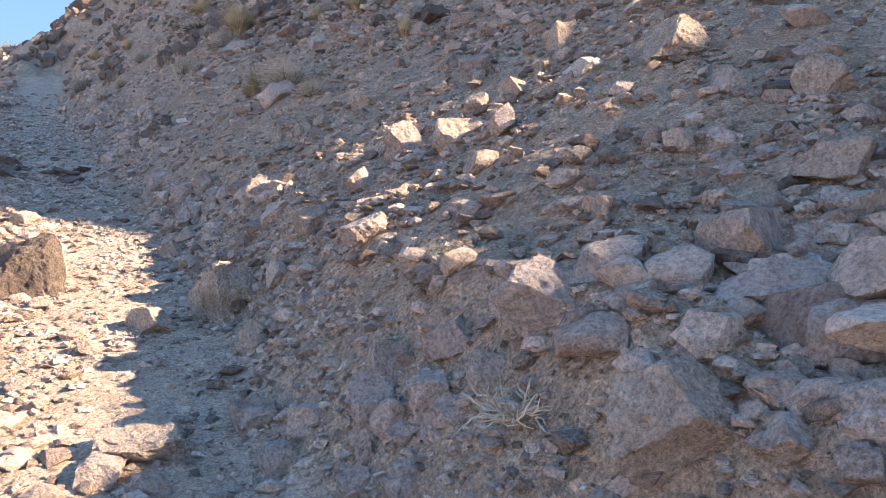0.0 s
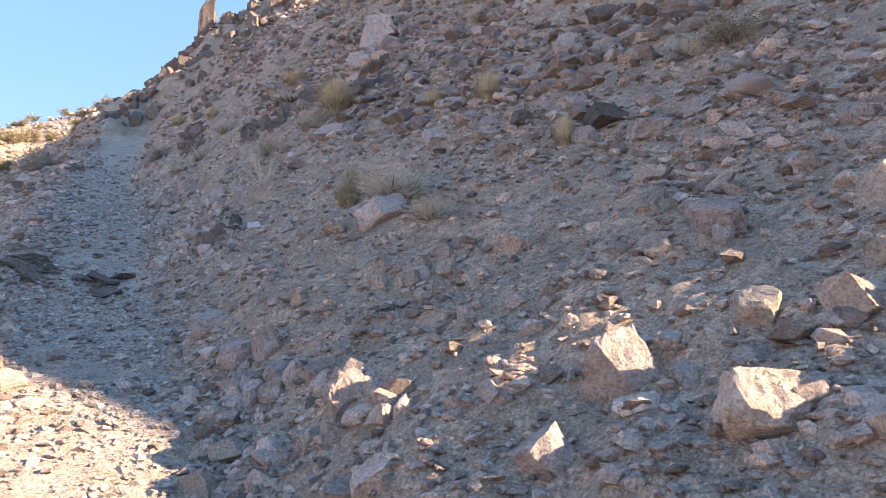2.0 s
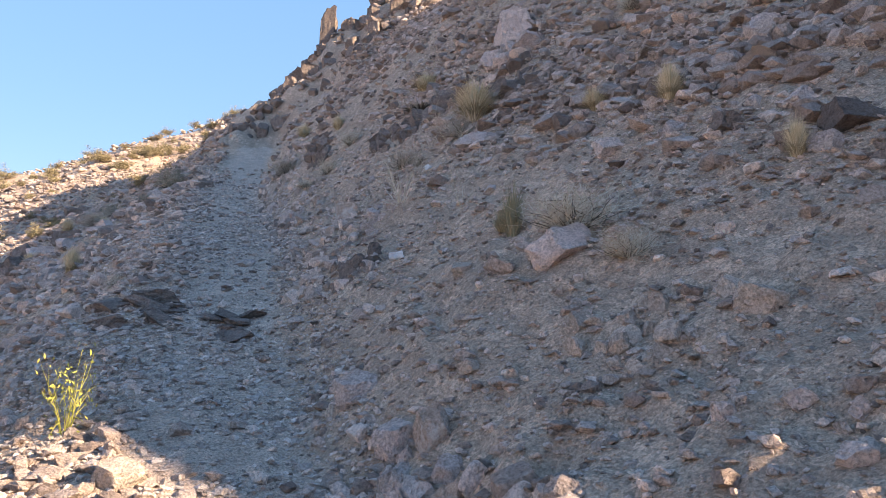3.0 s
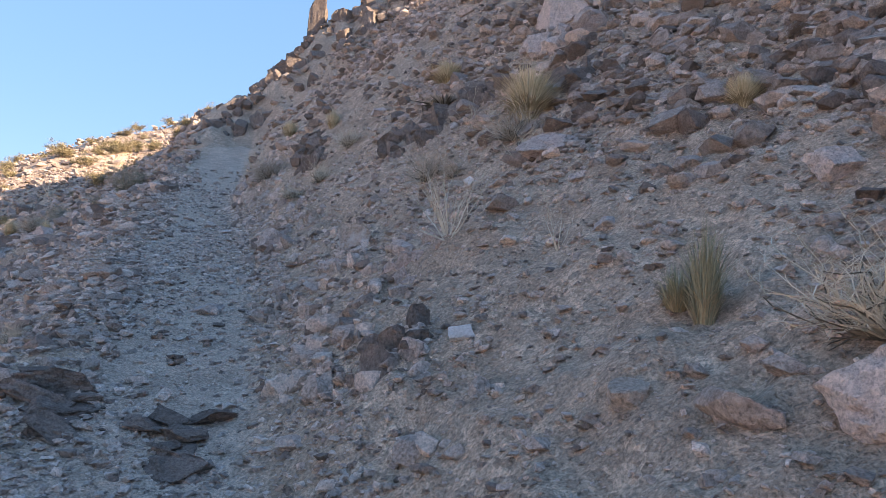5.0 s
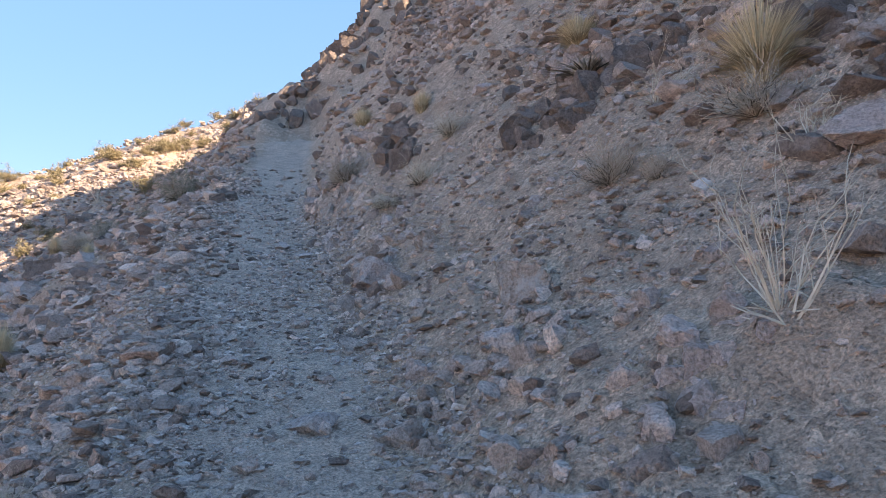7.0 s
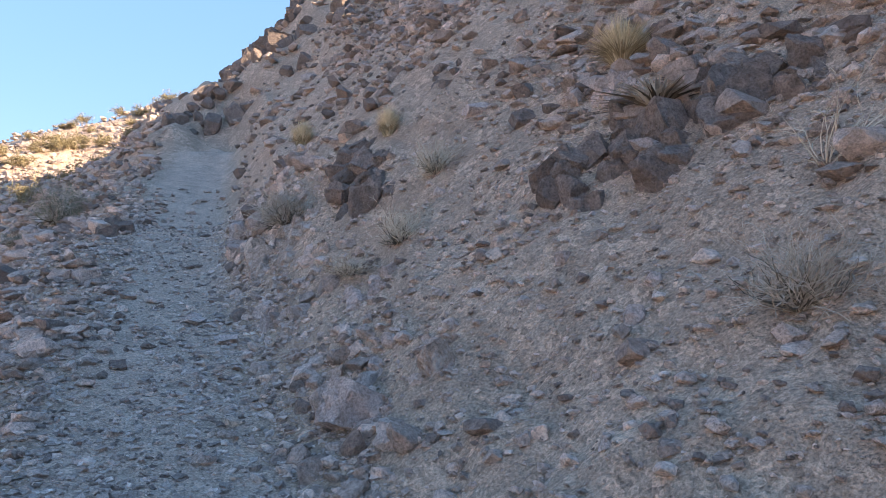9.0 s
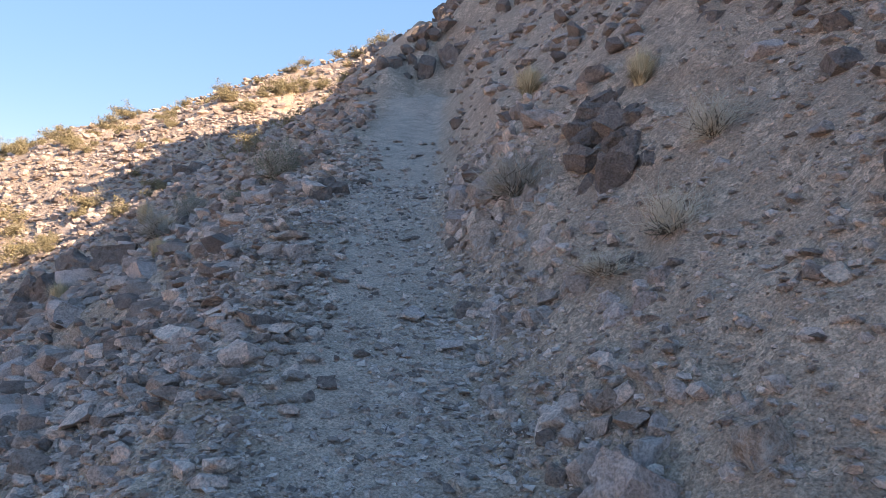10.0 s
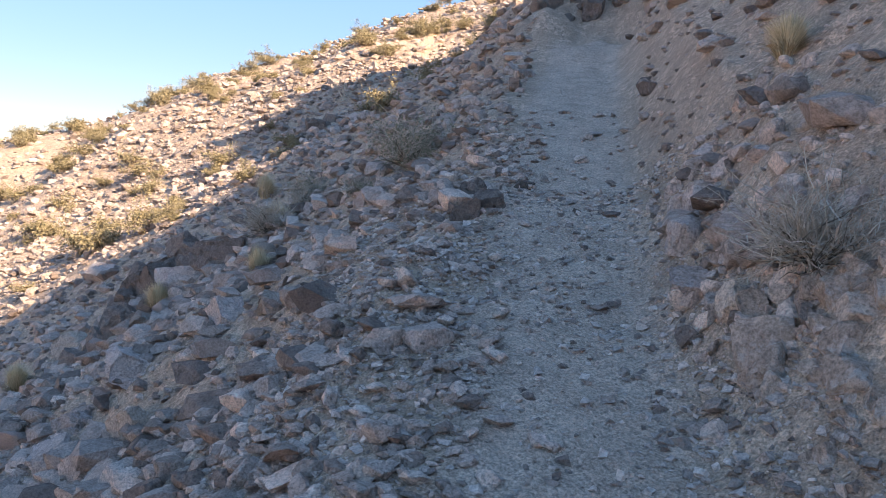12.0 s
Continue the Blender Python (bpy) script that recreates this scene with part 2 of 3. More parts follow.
def land(u, v):
    """The ground without its small relief."""
    tread = np.interp(u, STATIONS_U, TREAD_Z)
    for k in (0.35, 0.7):
        tread = tread + np.interp(u - k, STATIONS_U, TREAD_Z) + np.interp(u + k, STATIONS_U, TREAD_Z)
    tread = tread / 5
    d = v - trail_middle(u) + 0.10 * value_noise(u * 1.1, 3.0 + 0 * u)
    rise = soft_ramp(d - 0.42, 0.10)
    bank = np.minimum(rise, 0.5) * np.interp(u, PROFILE_U, BANK)
    above = soft_ramp(d - 0.92, 0.15)
    above = 30 * np.tanh(above / 30)
    below = soft_ramp(-d - 0.75, 0.25)
    near = tread + bank + above * np.interp(u, PROFILE_U, UPPER) - below * np.interp(u, PROFILE_U, LOWER)
    # the craggy nose round which the trail goes
    wall = 0.9 * step(21.8, 25.3, u) * step(-0.9, 0.9, v)
    near = near + wall - 0.55 * soft_ramp(u - 26, 1.0) * step(-30, -2, v)
    # unseen upper hillside, made steeper by the first bend, flatter past it, to shape shade
    high = np.interp(0.574 * v + 0.82 * u, [4.8, 6.2, 11, 12.5, 14, 16.2, 19.8, 24], [-0.8, 2.4, 2.2, 1.6, 0.6, -0.8, -3.6, -5.0])
    near = near + high * step(4.5, 8, v)
    # a low swell, added to keep the sun off the slope behind it
    near = near + 0.16 * step(3.7, 4.6, v) * step(3.1, 1.9, u)
    # the ridge past the nose, which the sun reaches
    crest = np.interp(v, [-60, -22.5, -17.5, -13, -9, -5.3, -0.8, 8, 40], [1.0, 5.7, 6.4, 8.9, 10.4, 11.9, 13.2, 15.5, 24])
    far = crest - np.where(u < 45, 0.45 * (45 - u), 0.30 * (u - 45))
    k = 1.2
    both = k * np.logaddexp(near / k, far / k)
    # a shallow valley floor, raised so that sunlight bounces off it
    both = 2.0 * np.logaddexp(both / 2.0, -9.0 / 2.0)
    # far valley side, added to bounce sunlight back on to the shaded slope
    both = np.maximum(both, -9.0 + 12.5 * step(-26, -58, v) * step(75, 45, u) * step(-70, -40, u))
    # unseen shoulder added towards the sun for shade; its gap lights the first bend
    w, q = 0.574 * v + 0.82 * u, 0.82 * v - 0.574 * u
    beam = 1.95 + math.tan(SUN_UP) * (q + 3.39)
    shade_shoulder = beam + np.interp(w, [0.5, 1.0, 1.9, 2.6, 3.2, 3.7, 4.62, 5.18, 5.54, 7], [1.0, -1.95, -2.05, -1.75, -1.5, -1.3, -0.9, -0.15, 1.0, 2.0])
    both = both + np.maximum(shade_shoulder - both, 0) * step(7.5, 9.5, q) * step(16, 13, q) * step(-12, -8, w) * step(18, 12, w)
    # far away the land sinks to the plain
    reach = np.maximum(np.abs(u - 15) - 60, np.abs(v + 20) - 70)
    return both * (1 - step(0, 60, reach)) - 9 * step(0, 60, reach)


def relief(u, v):
    """Lumps and ruts, smaller on the tread."""
    off = np.abs(v - trail_middle(u))
    rough = 0.15 + 0.85 * step(0.25, 0.9, off)
    near = step(60, 20, np.hypot(u - 8, v))
    big = 0.05 * fbm(u * 0.9, v * 0.9, 3) * rough + 0.035 * np.abs(fbm(u * 2.3 + 4, v * 2.3, 3)) * rough
    fine = 0.034 * fbm(u * 6, v * 6, 3) * rough + 0.008 * fbm(u * 17, v * 17, 2)
    wild = 0.5 * fbm(u * 0.16 + 9, v * 0.16, 4) * step(14, 30, np.hypot(u - 8, v))
    ledges = 0.45 * np.abs(fbm(u * 0.9 + 31, v * 0.7, 4)) * step(20.5, 23, u) * step(-2, 1, v) * step(34, 28, u)
    return (big + fine) * near + wild + ledges


def ground_z(u, v):
    u, v = np.asarray(u, float), np.asarray(v, float)
    return land(u, v) + relief(u, v)


def spread(start, fine, end, grow, far):
    """Grid lines: finely spaced from start to end, then ever wider out to far on both sides."""
    lines = list(np.arange(start, end, fine))
    for sign, edge in ((1, end), (-1, start)):
        at, gap = edge, fine
        while abs(at) < far:
            gap *= grow
            at += sign * gap
            lines.append(at)
    return np.array(sorted(lines))


gu, gv = spread(0.5, 0.05, 17.5, 1.035, 900), spread(-3.0, 0.045, 4.6, 1.045, 900)
GU, GV = np.meshgrid(gu, gv, indexing="ij")
GX, GY = to_xy(GU, GV)
GZ = ground_z(GU, GV)
rows_n, cols_n = GU.shape
verts = np.stack([GX, GY, GZ], -1).reshape(-1, 3)
index = np.arange(rows_n * cols_n).reshape(rows_n, cols_n)
quads = np.stack([index[:-1, :-1], index[:-1, 1:], index[1:, 1:], index[1:, :-1]], -1).reshape(-1, 4)
ground_mesh = bpy.data.meshes.new("ground")
ground_mesh.from_pydata(verts.tolist(), [], quads.tolist())
ground_mesh.polygons.foreach_set("use_smooth", np.ones(len(quads), bool))
ground = tagged(new("ground", ground_mesh), "stony tan desert hillside with a worn grey footpath", "ground", "", "structure")
trodden = ground_mesh.attributes.new("trodden", "FLOAT", "POINT")
trodden.data.foreach_set("value", (step(0.65, 0.2, np.abs(GV - trail_middle(GU))) * step(22.6, 21.6, GU)).astype(np.float32).ravel())
ground_mesh.materials.append(EARTH)

# ---- rocks ----
RNG = np.random.RandomState(11)
BALLS = {}


def ball(level):
    if level not in BALLS:
        bm = bmesh.new()
        bmesh.ops.create_icosphere(bm, subdivisions=level, radius=1)
        bm.verts.ensure_lookup_table()
        BALLS[level] = (np.array([v.co for v in bm.verts]), np.array([[v.index for v in f.verts] for f in bm.faces]))
        bm.free()
    return BALLS[level]


def hewn(level, rng, cuts=10, near=0.45, far=0.85):
    """A ball hewn by flat cuts, six of them roughly square to one another."""
    p, f = ball(level)
    p = p.copy()
    frame_ = np.linalg.qr(rng.normal(size=(3, 3)))[0]
    ways = [s * frame_[k] + rng.normal(size=3) * 0.18 for k in range(3) for s in (1, -1)] + [rng.normal(size=3) for _ in range(cuts)]
    for n, way in enumerate(ways):
        way = way / np.linalg.norm(way)
        over = p @ way - (rng.uniform(near, max(0.72, near + 0.12)) if n < 6 else rng.uniform(0.62, far + 0.05))
        p -= np.outer(np.maximum(over, 0), way)
    return p / np.abs(p).max(0), f


def weathered(p, rng, rough=1.0):
    """Worn faces with ledges, cracks and pits."""
    seed = Vector((rng.uniform(0, 50), rng.uniform(0, 50), 0))
    out = np.empty(len(p))
    for k, q in enumerate(p):
        q = Vector(q)
        crack = abs(noise.noise(q * 2.6 + seed))
        out[k] = 0.10 * noise.fractal(q * 2.0 + seed, 0.8, 2.1, 6) - 0.14 * max(0.0, 0.10 - crack) / 0.10 * 0.6 + 0.035 * noise.noise(q * 9 + seed)
    return p * (1 + rough * out)[:, None]


def mesh_of(name, points, faces, material, smooth=False):
    me = bpy.data.meshes.new(name)
    me.vertices.add(len(points))
    me.vertices.foreach_set("co", np.asarray(points, np.float32).ravel())
    k = faces.shape[1]
    me.loops.add(faces.size)
    me.loops.foreach_set("vertex_index", faces.astype(np.int32).ravel())
    me.polygons.add(len(faces))
    me.polygons.foreach_set("loop_start", np.arange(0, faces.size, k, dtype=np.int32))
    me.polygons.foreach_set("use_smooth", np.full(len(faces), smooth))
    me.update(calc_edges=True)
    me.validate()
    me.materials.append(material)
    return me


def ground_at(u, v):
    x, y = to_xy(u, v)
    return Vector((x, y, float(ground_z(u, v))))


LABELS = {
    "TAN": "angular tan rock half sunk in the stony slope",
    "PINK": "rough pinkish rock embedded in the dusty hillside",
    "GREY": "lavender-grey rock with flat broken faces in the slope",
    "DARK": "dark brown varnished rock jutting from the hillside",
    "CRUSTED": "tan rock with a white mineral crust on the slope",
    "WHITE": "small white mineral stone lying on the slope",
}


def rock(u, v, w, h, kind="TAN", name="rock", label="", sink=0.24, lean=0.0, deep=0.85, cuts=11, near=0.42, group="rocks in the hillside"):
    """A rock w wide and h high, hewn flat and then weathered."""
    mat = {"TAN": TAN, "PINK": PINK, "GREY": GREY, "DARK": DARK, "CRUSTED": CRUSTED, "WHITE": WHITE}[kind]
    level = 5 if w > 0.3 and u < 5 else 4 if w > 0.16 else 3
    p, f = hewn(level, RNG, cuts, near, 0.86)
    p = weathered(p, RNG)
    p = p * np.array([w * 0.54, w * 0.54 * deep, h * 0.62])
    turn = Euler((RNG.uniform(-0.2, 0.2) + lean, RNG.uniform(-0.25, 0.25), RNG.uniform(-0.5, 0.5)))
    p = p @ np.array(turn.to_matrix()).T
    ob = new(name, mesh_of(name, p, f, mat))
    ob.location = ground_at(u, v) + Vector((0, 0, h * (0.30 - sink)))
    return tagged(ob, label or LABELS[kind], "rock", group)


def outcrop(u, v, w, h, kind, label, n=6, name="outcrop", along=0.0, spiky=1.0):
    """Bedrock that breaks out of the slope as a stack of cracked blocks. along: how far it runs along the path."""
    mat = {"TAN": TAN, "PINK": PINK, "GREY": GREY, "DARK": DARK, "CRUSTED": CRUSTED}[kind]
    thing = new(name)
    thing.location = ground_at(u, v)
    crumbly = name == "bank_rock"
    for k in range(int(n * (2.4 if crumbly else 1.9))):
        size = w * (RNG.uniform(0.12, 0.34) if crumbly else RNG.uniform(0.15, 0.40))
        bu, bv = u + RNG.uniform(-0.5, 0.5) * (w * (0.75 + along)), v + RNG.uniform(-0.25, 0.3) * w
        p, f = hewn(4 if size > 0.2 else 3, RNG, 9, 0.4, 0.84)
        p = weathered(p, RNG, 1.15) * np.array([size * 0.6, size * 0.5, min(h * 0.75, size * 0.8) * spiky * RNG.uniform(0.6, 1.0)])
        p = p @ np.array(Euler((RNG.uniform(-0.35, 0.35), RNG.uniform(-0.35, 0.35), RNG.uniform(-0.7, 0.7))).to_matrix()).T
        ob = new("block", mesh_of("block", p, f, mat))
        ob.parent = thing
        ob.location = ground_at(bu, bv) + Vector((0, 0, h * RNG.uniform(-0.30, 0.10) - (0.22 * size if crumbly else 0))) - thing.location
    return tagged(thing, label, "rock outcrop", "bedrock outcrops")


# the first bend
rock(1.20, 1.18, 0.37, 0.27, "TAN", name="boulder", label="big pinkish-tan boulder with a flat top on the bank", deep=0.7)
rock(2.17, 0.94, 0.15, 0.19, "PINK")
rock(1.95, 1.02, 0.14, 0.14, "PINK")
rock(2.02, 1.14, 0.18, 0.12, "PINK")
rock(2.21, 1.02, 0.18, 0.16, "PINK")
rock(2.69, 0.70, 0.20, 0.15, "CRUSTED")
rock(2.40, 0.71, 0.13, 0.12, "GREY")
rock(2.07, 0.83, 0.12, 0.10, "PINK")
rock(1.78, 1.10, 0.12, 0.14, "GREY")
rock(2.43, 0.83, 0.15, 0.10, "PINK")
rock(2.23, 0.94, 0.11, 0.10, "TAN")
rock(1.98, 0.95, 0.10, 0.07, "GREY")
rock(1.72, 1.24, 0.26, 0.18, "GREY")
rock(1.61, 1.40, 0.21, 0.13, "GREY")
rock(1.21, 1.52, 0.26, 0.18, "GREY", label="bluish-grey slabby rock lying in the bank")
rock(0.99, 1.46, 0.17, 0.13, "GREY", label="bluish-grey slabby rock lying in the bank")
rock(1.21, 1.33, 0.08, 0.06, "TAN")
rock(1.02, 1.27, 0.10, 0.08, "PINK")
rock(0.85, 1.29, 0.09, 0.10, "PINK")
rock(1.22, 1.86, 0.16, 0.11, "TAN")
rock(1.37, 2.02, 0.24, 0.11, "TAN")
rock(1.45, 1.94, 0.09, 0.07, "DARK")
rock(3.26, 0.88, 0.15, 0.16, "TAN")
rock(3.88, 0.91, 0.33, 0.33, "TAN")
rock(3.80, 0.54, 0.26, 0.15, "TAN")
rock(2.85, 1.23, 0.20, 0.13, "PINK")
rock(3.71, 1.32, 0.21, 0.20, "TAN")
rock(1.75, 2.51, 0.23, 0.18, "TAN")
rock(1.89, 2.46, 0.16, 0.10, "DARK")
rock(1.86, 2.12, 0.11, 0.10, "PINK")
rock(2.28, 1.86, 0.08, 0.07, "TAN")
rock(3.44, 2.38, 0.22, 0.16, "TAN")
rock(3.71, 2.30, 0.16, 0.13, "TAN")
rock(4.28, 2.66, 0.24, 0.15, "PINK")
rock(3.77, 2.96, 0.25, 0.26, "TAN")
rock(3.54, 2.66, 0.15, 0.12, "TAN")
rock(2.99, 2.49, 0.19, 0.10, "WHITE", label="rock with a bright white mineral face")
rock(2.60, 2.67, 0.33, 0.21, "TAN")
rock(1.65, 1.93, 0.09, 0.06, "PINK")
rock(2.11, 2.12, 0.13, 0.08, "TAN")
rock(2.50, 1.50, 0.14, 0.08, "PINK")
rock(1.68, 2.21, 0.08, 0.06, "GREY")
rock(1.52, 1.50, 0.07, 0.05, "TAN")
rock(1.18, 1.63, 0.06, 0.04, "GREY")
rock(4.55, 0.07, 0.42, 0.44, "DARK", name="boulder", label="dark pitted boulder at the sunlit path edge", cuts=14, near=0.66)
rock(6.13, 0.06, 0.25, 0.17, "TAN")
rock(2.70, 0.34, 0.32, 0.17, "TAN")
rock(2.56, 0.21, 0.16, 0.11, "PINK")
rock(3.60, 0.28, 0.12, 0.08, "TAN")
rock(5.22, 0.99, 0.20, 0.10, "TAN")
rock(5.02, 0.85, 0.18, 0.13, "TAN")
# the lit rocks
rock(3.91, 1.95, 0.24, 0.27, "PINK")
rock(3.33, 1.96, 0.25, 0.18, "TAN")
rock(3.78, 1.61, 0.16, 0.16, "PINK")
# bank and upper slope
rock(4.31, 2.42, 0.13, 0.11, "CRUSTED")
rock(4.65, 2.69, 0.16, 0.17, "CRUSTED")
rock(4.20, 2.63, 0.11, 0.15, "GREY")
rock(4.13, 2.43, 0.10, 0.06, "GREY")
rock(3.73, 2.04, 0.08, 0.08, "GREY")
rock(3.84, 2.09, 0.09, 0.06, "GREY")
rock(6.33, 1.99, 0.34, 0.22, "PINK")
rock(7.93, 1.51, 0.10, 0.07, "WHITE", label="rock with a bright white mineral face")
rock(5.91, 1.13, 0.19, 0.19, "PINK")
rock(5.80, 1.24, 0.14, 0.20, "CRUSTED")
rock(5.45, 1.21, 0.13, 0.14, "CRUSTED")
rock(5.45, 1.30, 0.12, 0.14, "PINK")
rock(4.89, 1.37, 0.17, 0.15, "PINK")
rock(5.55, 0.97, 0.13, 0.09, "TAN")
rock(6.46, 1.04, 0.23, 0.16, "PINK")
rock(5.75, 1.06, 0.09, 0.10, "GREY")
rock(5.54, 1.89, 0.09, 0.09, "TAN")
rock(5.71, 1.78, 0.10, 0.10, "TAN")
rock(5.38, 2.01, 0.13, 0.10, "TAN")
rock(5.27, 2.31, 0.19, 0.11, "TAN")
rock(5.45, 2.31, 0.12, 0.09, "TAN")
rock(4.74, 2.03, 0.11, 0.06, "PINK")
rock(4.86, 1.86, 0.08, 0.06, "PINK")
rock(4.64, 2.24, 0.08, 0.05, "TAN")
rock(4.56, 2.08, 0.07, 0.07, "PINK")
rock(4.43, 1.94, 0.10, 0.07, "PINK")
rock(4.26, 1.99, 0.07, 0.05, "TAN")
rock(5.97, 1.43, 0.10, 0.05, "TAN")
rock(5.88, 3.26, 0.33, 0.15, "DARK")
rock(5.48, 3.31, 0.24, 0.13, "GREY")
rock(7.22, 3.57, 0.25, 0.20, "GREY")
rock(6.52, 3.22, 0.13, 0.10, "GREY")
rock(5.82, 3.07, 0.15, 0.12, "GREY")
rock(7.75, 4.57, 0.38, 0.19, "DARK")
rock(7.30, 3.91, 0.22, 0.17, "GREY")
rock(6.31, 3.81, 0.20, 0.12, "GREY")
rock(6.45, 3.00, 0.19, 0.13, "DARK")
rock(6.99, 3.01, 0.18, 0.13, "PINK")
rock(7.29, 2.73, 0.22, 0.15, "PINK")
rock(5.36, 3.55, 0.18, 0.11, "GREY")
rock(5.24, 3.71, 0.18, 0.11, "TAN")
rock(5.52, 3.94, 0.17, 0.10, "GREY")
rock(5.74, 3.49, 0.17, 0.10, "GREY")
rock(6.25, 3.30, 0.17, 0.12, "GREY")
rock(11.99, 3.73, 0.51, 0.50, "PINK")
rock(8.28, 3.95, 0.21, 0.14, "DARK")
# past the ledge
rock(6.91, 1.66, 0.14, 0.08, "TAN")
rock(8.70, 2.37, 0.12, 0.05, "PINK")
rock(9.34, 2.48, 0.35, 0.15, "PINK")
rock(8.00, 2.57, 0.14, 0.07, "GREY")
rock(7.81, 2.55, 0.11, 0.08, "GREY")
rock(8.05, 2.19, 0.12, 0.07, "GREY")
rock(8.01, 2.38, 0.10, 0.06, "DARK")
rock(7.68, 2.25, 0.09, 0.05, "GREY")
# by the tall dry plant
rock(10.37, 1.49, 0.27, 0.26, "CRUSTED")
rock(9.98, 1.30, 0.18, 0.13, "GREY")
rock(10.97, 1.15, 0.09, 0.08, "TAN")
rock(10.34, 1.01, 0.13, 0.13, "PINK")
rock(12.10, 1.11, 0.30, 0.20, "PINK")
rock(16.51, -2.13, 0.40, 0.23, "GREY")
rock(19.46, -2.70, 0.53, 0.31, "DARK")
rock(10.10, 0.56, 0.22, 0.09, "GREY")
rock(9.50, 1.66, 0.12, 0.09, "PINK")
rock(10.05, 2.22, 0.10, 0.06, "WHITE")
rock(9.40, 1.88, 0.10, 0.07, "PINK")
rock(10.59, 2.52, 0.16, 0.07, "GREY")
# the outcrops
rock(11.92, 1.38, 0.17, 0.20, "CRUSTED")
rock(11.86, 1.92, 0.08, 0.08, "PINK")
rock(14.00, 0.51, 0.17, 0.10, "GREY")
rock(13.63, 0.69, 0.17, 0.05, "GREY")
rock(13.19, 0.14, 0.13, 0.07, "DARK")
rock(12.47, 0.64, 0.12, 0.07, "TAN")
rock(11.80, 2.14, 0.10, 0.05, "TAN")
rock(12.27, 1.80, 0.13, 0.08, "TAN")
rock(11.27, 1.88, 0.09, 0.08, "PINK")
rock(11.35, 2.01, 0.07, 0.06, "PINK")
rock(13.69, 2.57, 0.19, 0.13, "DARK")
rock(13.94, 2.32, 0.20, 0.12, "PINK")
# the last stretch
rock(15.63, 0.91, 0.19, 0.20, "GREY")
rock(15.22, 0.87, 0.25, 0.16, "PINK")
rock(15.79, -1.78, 0.25, 0.24, "TAN")
rock(17.00, 0.18, 0.14, 0.08, "DARK")
rock(17.25, 0.01, 0.12, 0.07, "DARK")
rock(15.28, 0.08, 0.09, 0.04, "TAN")
rock(14.55, 0.72, 0.08, 0.03, "TAN")
rock(14.69, 1.16, 0.16, 0.09, "TAN")
rock(15.50, 1.33, 0.08, 0.08, "TAN")
rock(15.62, 1.20, 0.14, 0.08, "PINK")
rock(14.21, -0.27, 0.09, 0.06, "TAN")
rock(16.31, -2.42, 0.35, 0.22, "GREY")
rock(15.98, -2.32, 0.35, 0.24, "GREY")
rock(19.63, -3.13, 0.59, 0.38, "GREY")
rock(16.63, -1.60, 0.29, 0.20, "PINK")
rock(23.62, -6.19, 0.74, 0.38, "GREY")
rock(16.27, -1.21, 0.21, 0.14, "TAN")
rock(20.01, -4.54, 0.46, 0.29, "TAN")
rock(17.10, -1.28, 0.21, 0.16, "GREY")
# bedrock
outcrop(1.46, 2.13, 0.33, 0.20, "TAN", "tan crumbling bedrock in the upper bank", 8, "bank_rock", .2)
outcrop(2.02, 0.97, 0.35, 0.21, "PINK", "cluster of pinkish cobbled rock in the bank", 7, "bank_rock", .2)
outcrop(5.60, 1.17, 0.39, 0.25, "PINK", "fractured pinkish bedrock in the cut bank", 8, "bank_rock", .5)
outcrop(6.47, 0.99, 0.32, 0.26, "TAN", "weathered tan bedrock in the cut bank", 6, "bank_rock", .4)
outcrop(5.51, 1.97, 0.52, 0.12, "TAN", "row of upturned tan rock ribs on the bank", 8, "bank_rock", .5)
outcrop(8.28, 0.50, 0.60, 0.08, "DARK", "low dark bedrock ledge in the trodden path", 6, "ledge", 0)
outcrop(8.56, -0.14, 0.85, 0.09, "DARK", "flat dark bedrock ledge breaking through the path edge", 8, "ledge", 0)
outcrop(8.09, 1.30, 0.37, 0.26, "DARK", "dark cracked bedrock lump split by pale bands", 7, "ledge", 0)
outcrop(10.56, 3.32, 0.72, 0.54, "DARK", "dark rubble blocks behind the grass tuft", 8, "rock_heap", 0)
outcrop(11.43, 3.54, 0.83, 0.34, "PINK", "heap of angular mauve blocks high on the slope", 9, "rock_heap", 0)
outcrop(14.22, 1.67, 0.66, 0.58, "DARK", "dark brown fractured outcrop above the path", 8, "outcrop", 0)
outcrop(12.24, 2.26, 0.54, 0.48, "DARK", "dark fractured outcrop with upright cracks", 7, "outcrop", 0)
outcrop(11.97, 2.45, 0.52, 0.54, "DARK", "large brown outcrop of cracked blocks on the hillside", 8, "outcrop", 0)
outcrop(11.77, 2.87, 0.72, 0.53, "DARK", "heap of broken brown blocks under a grass tuft", 9, "rock_heap", 0)
outcrop(8.93, 1.58, 0.39, 0.21, "PINK", "crumbling reddish bedrock mound in the slope", 9, "bank_rock", .2)
outcrop(14.55, 1.65, 0.67, 0.70, "DARK", "dark jagged bedrock knob beside pale shrubs", 9, "outcrop", 0)
outcrop(14.40, 1.13, 0.62, 0.35, "CRUSTED", "pinkish bedrock bank with a pale crust beside the path", 9, "bank_rock", .3)
outcrop(13.75, 0.98, 0.35, 0.17, "PINK", "upturned reddish bedrock ribs at the path edge", 7, "bank_rock", .4)
outcrop(13.01, 1.39, 0.38, 0.27, "PINK", "cracked brownish bedrock in the cut bank", 9, "bank_rock", .2)
outcrop(12.16, 1.14, 0.41, 0.25, "PINK", "broken reddish bedrock along the path edge", 9, "bank_rock", .5)
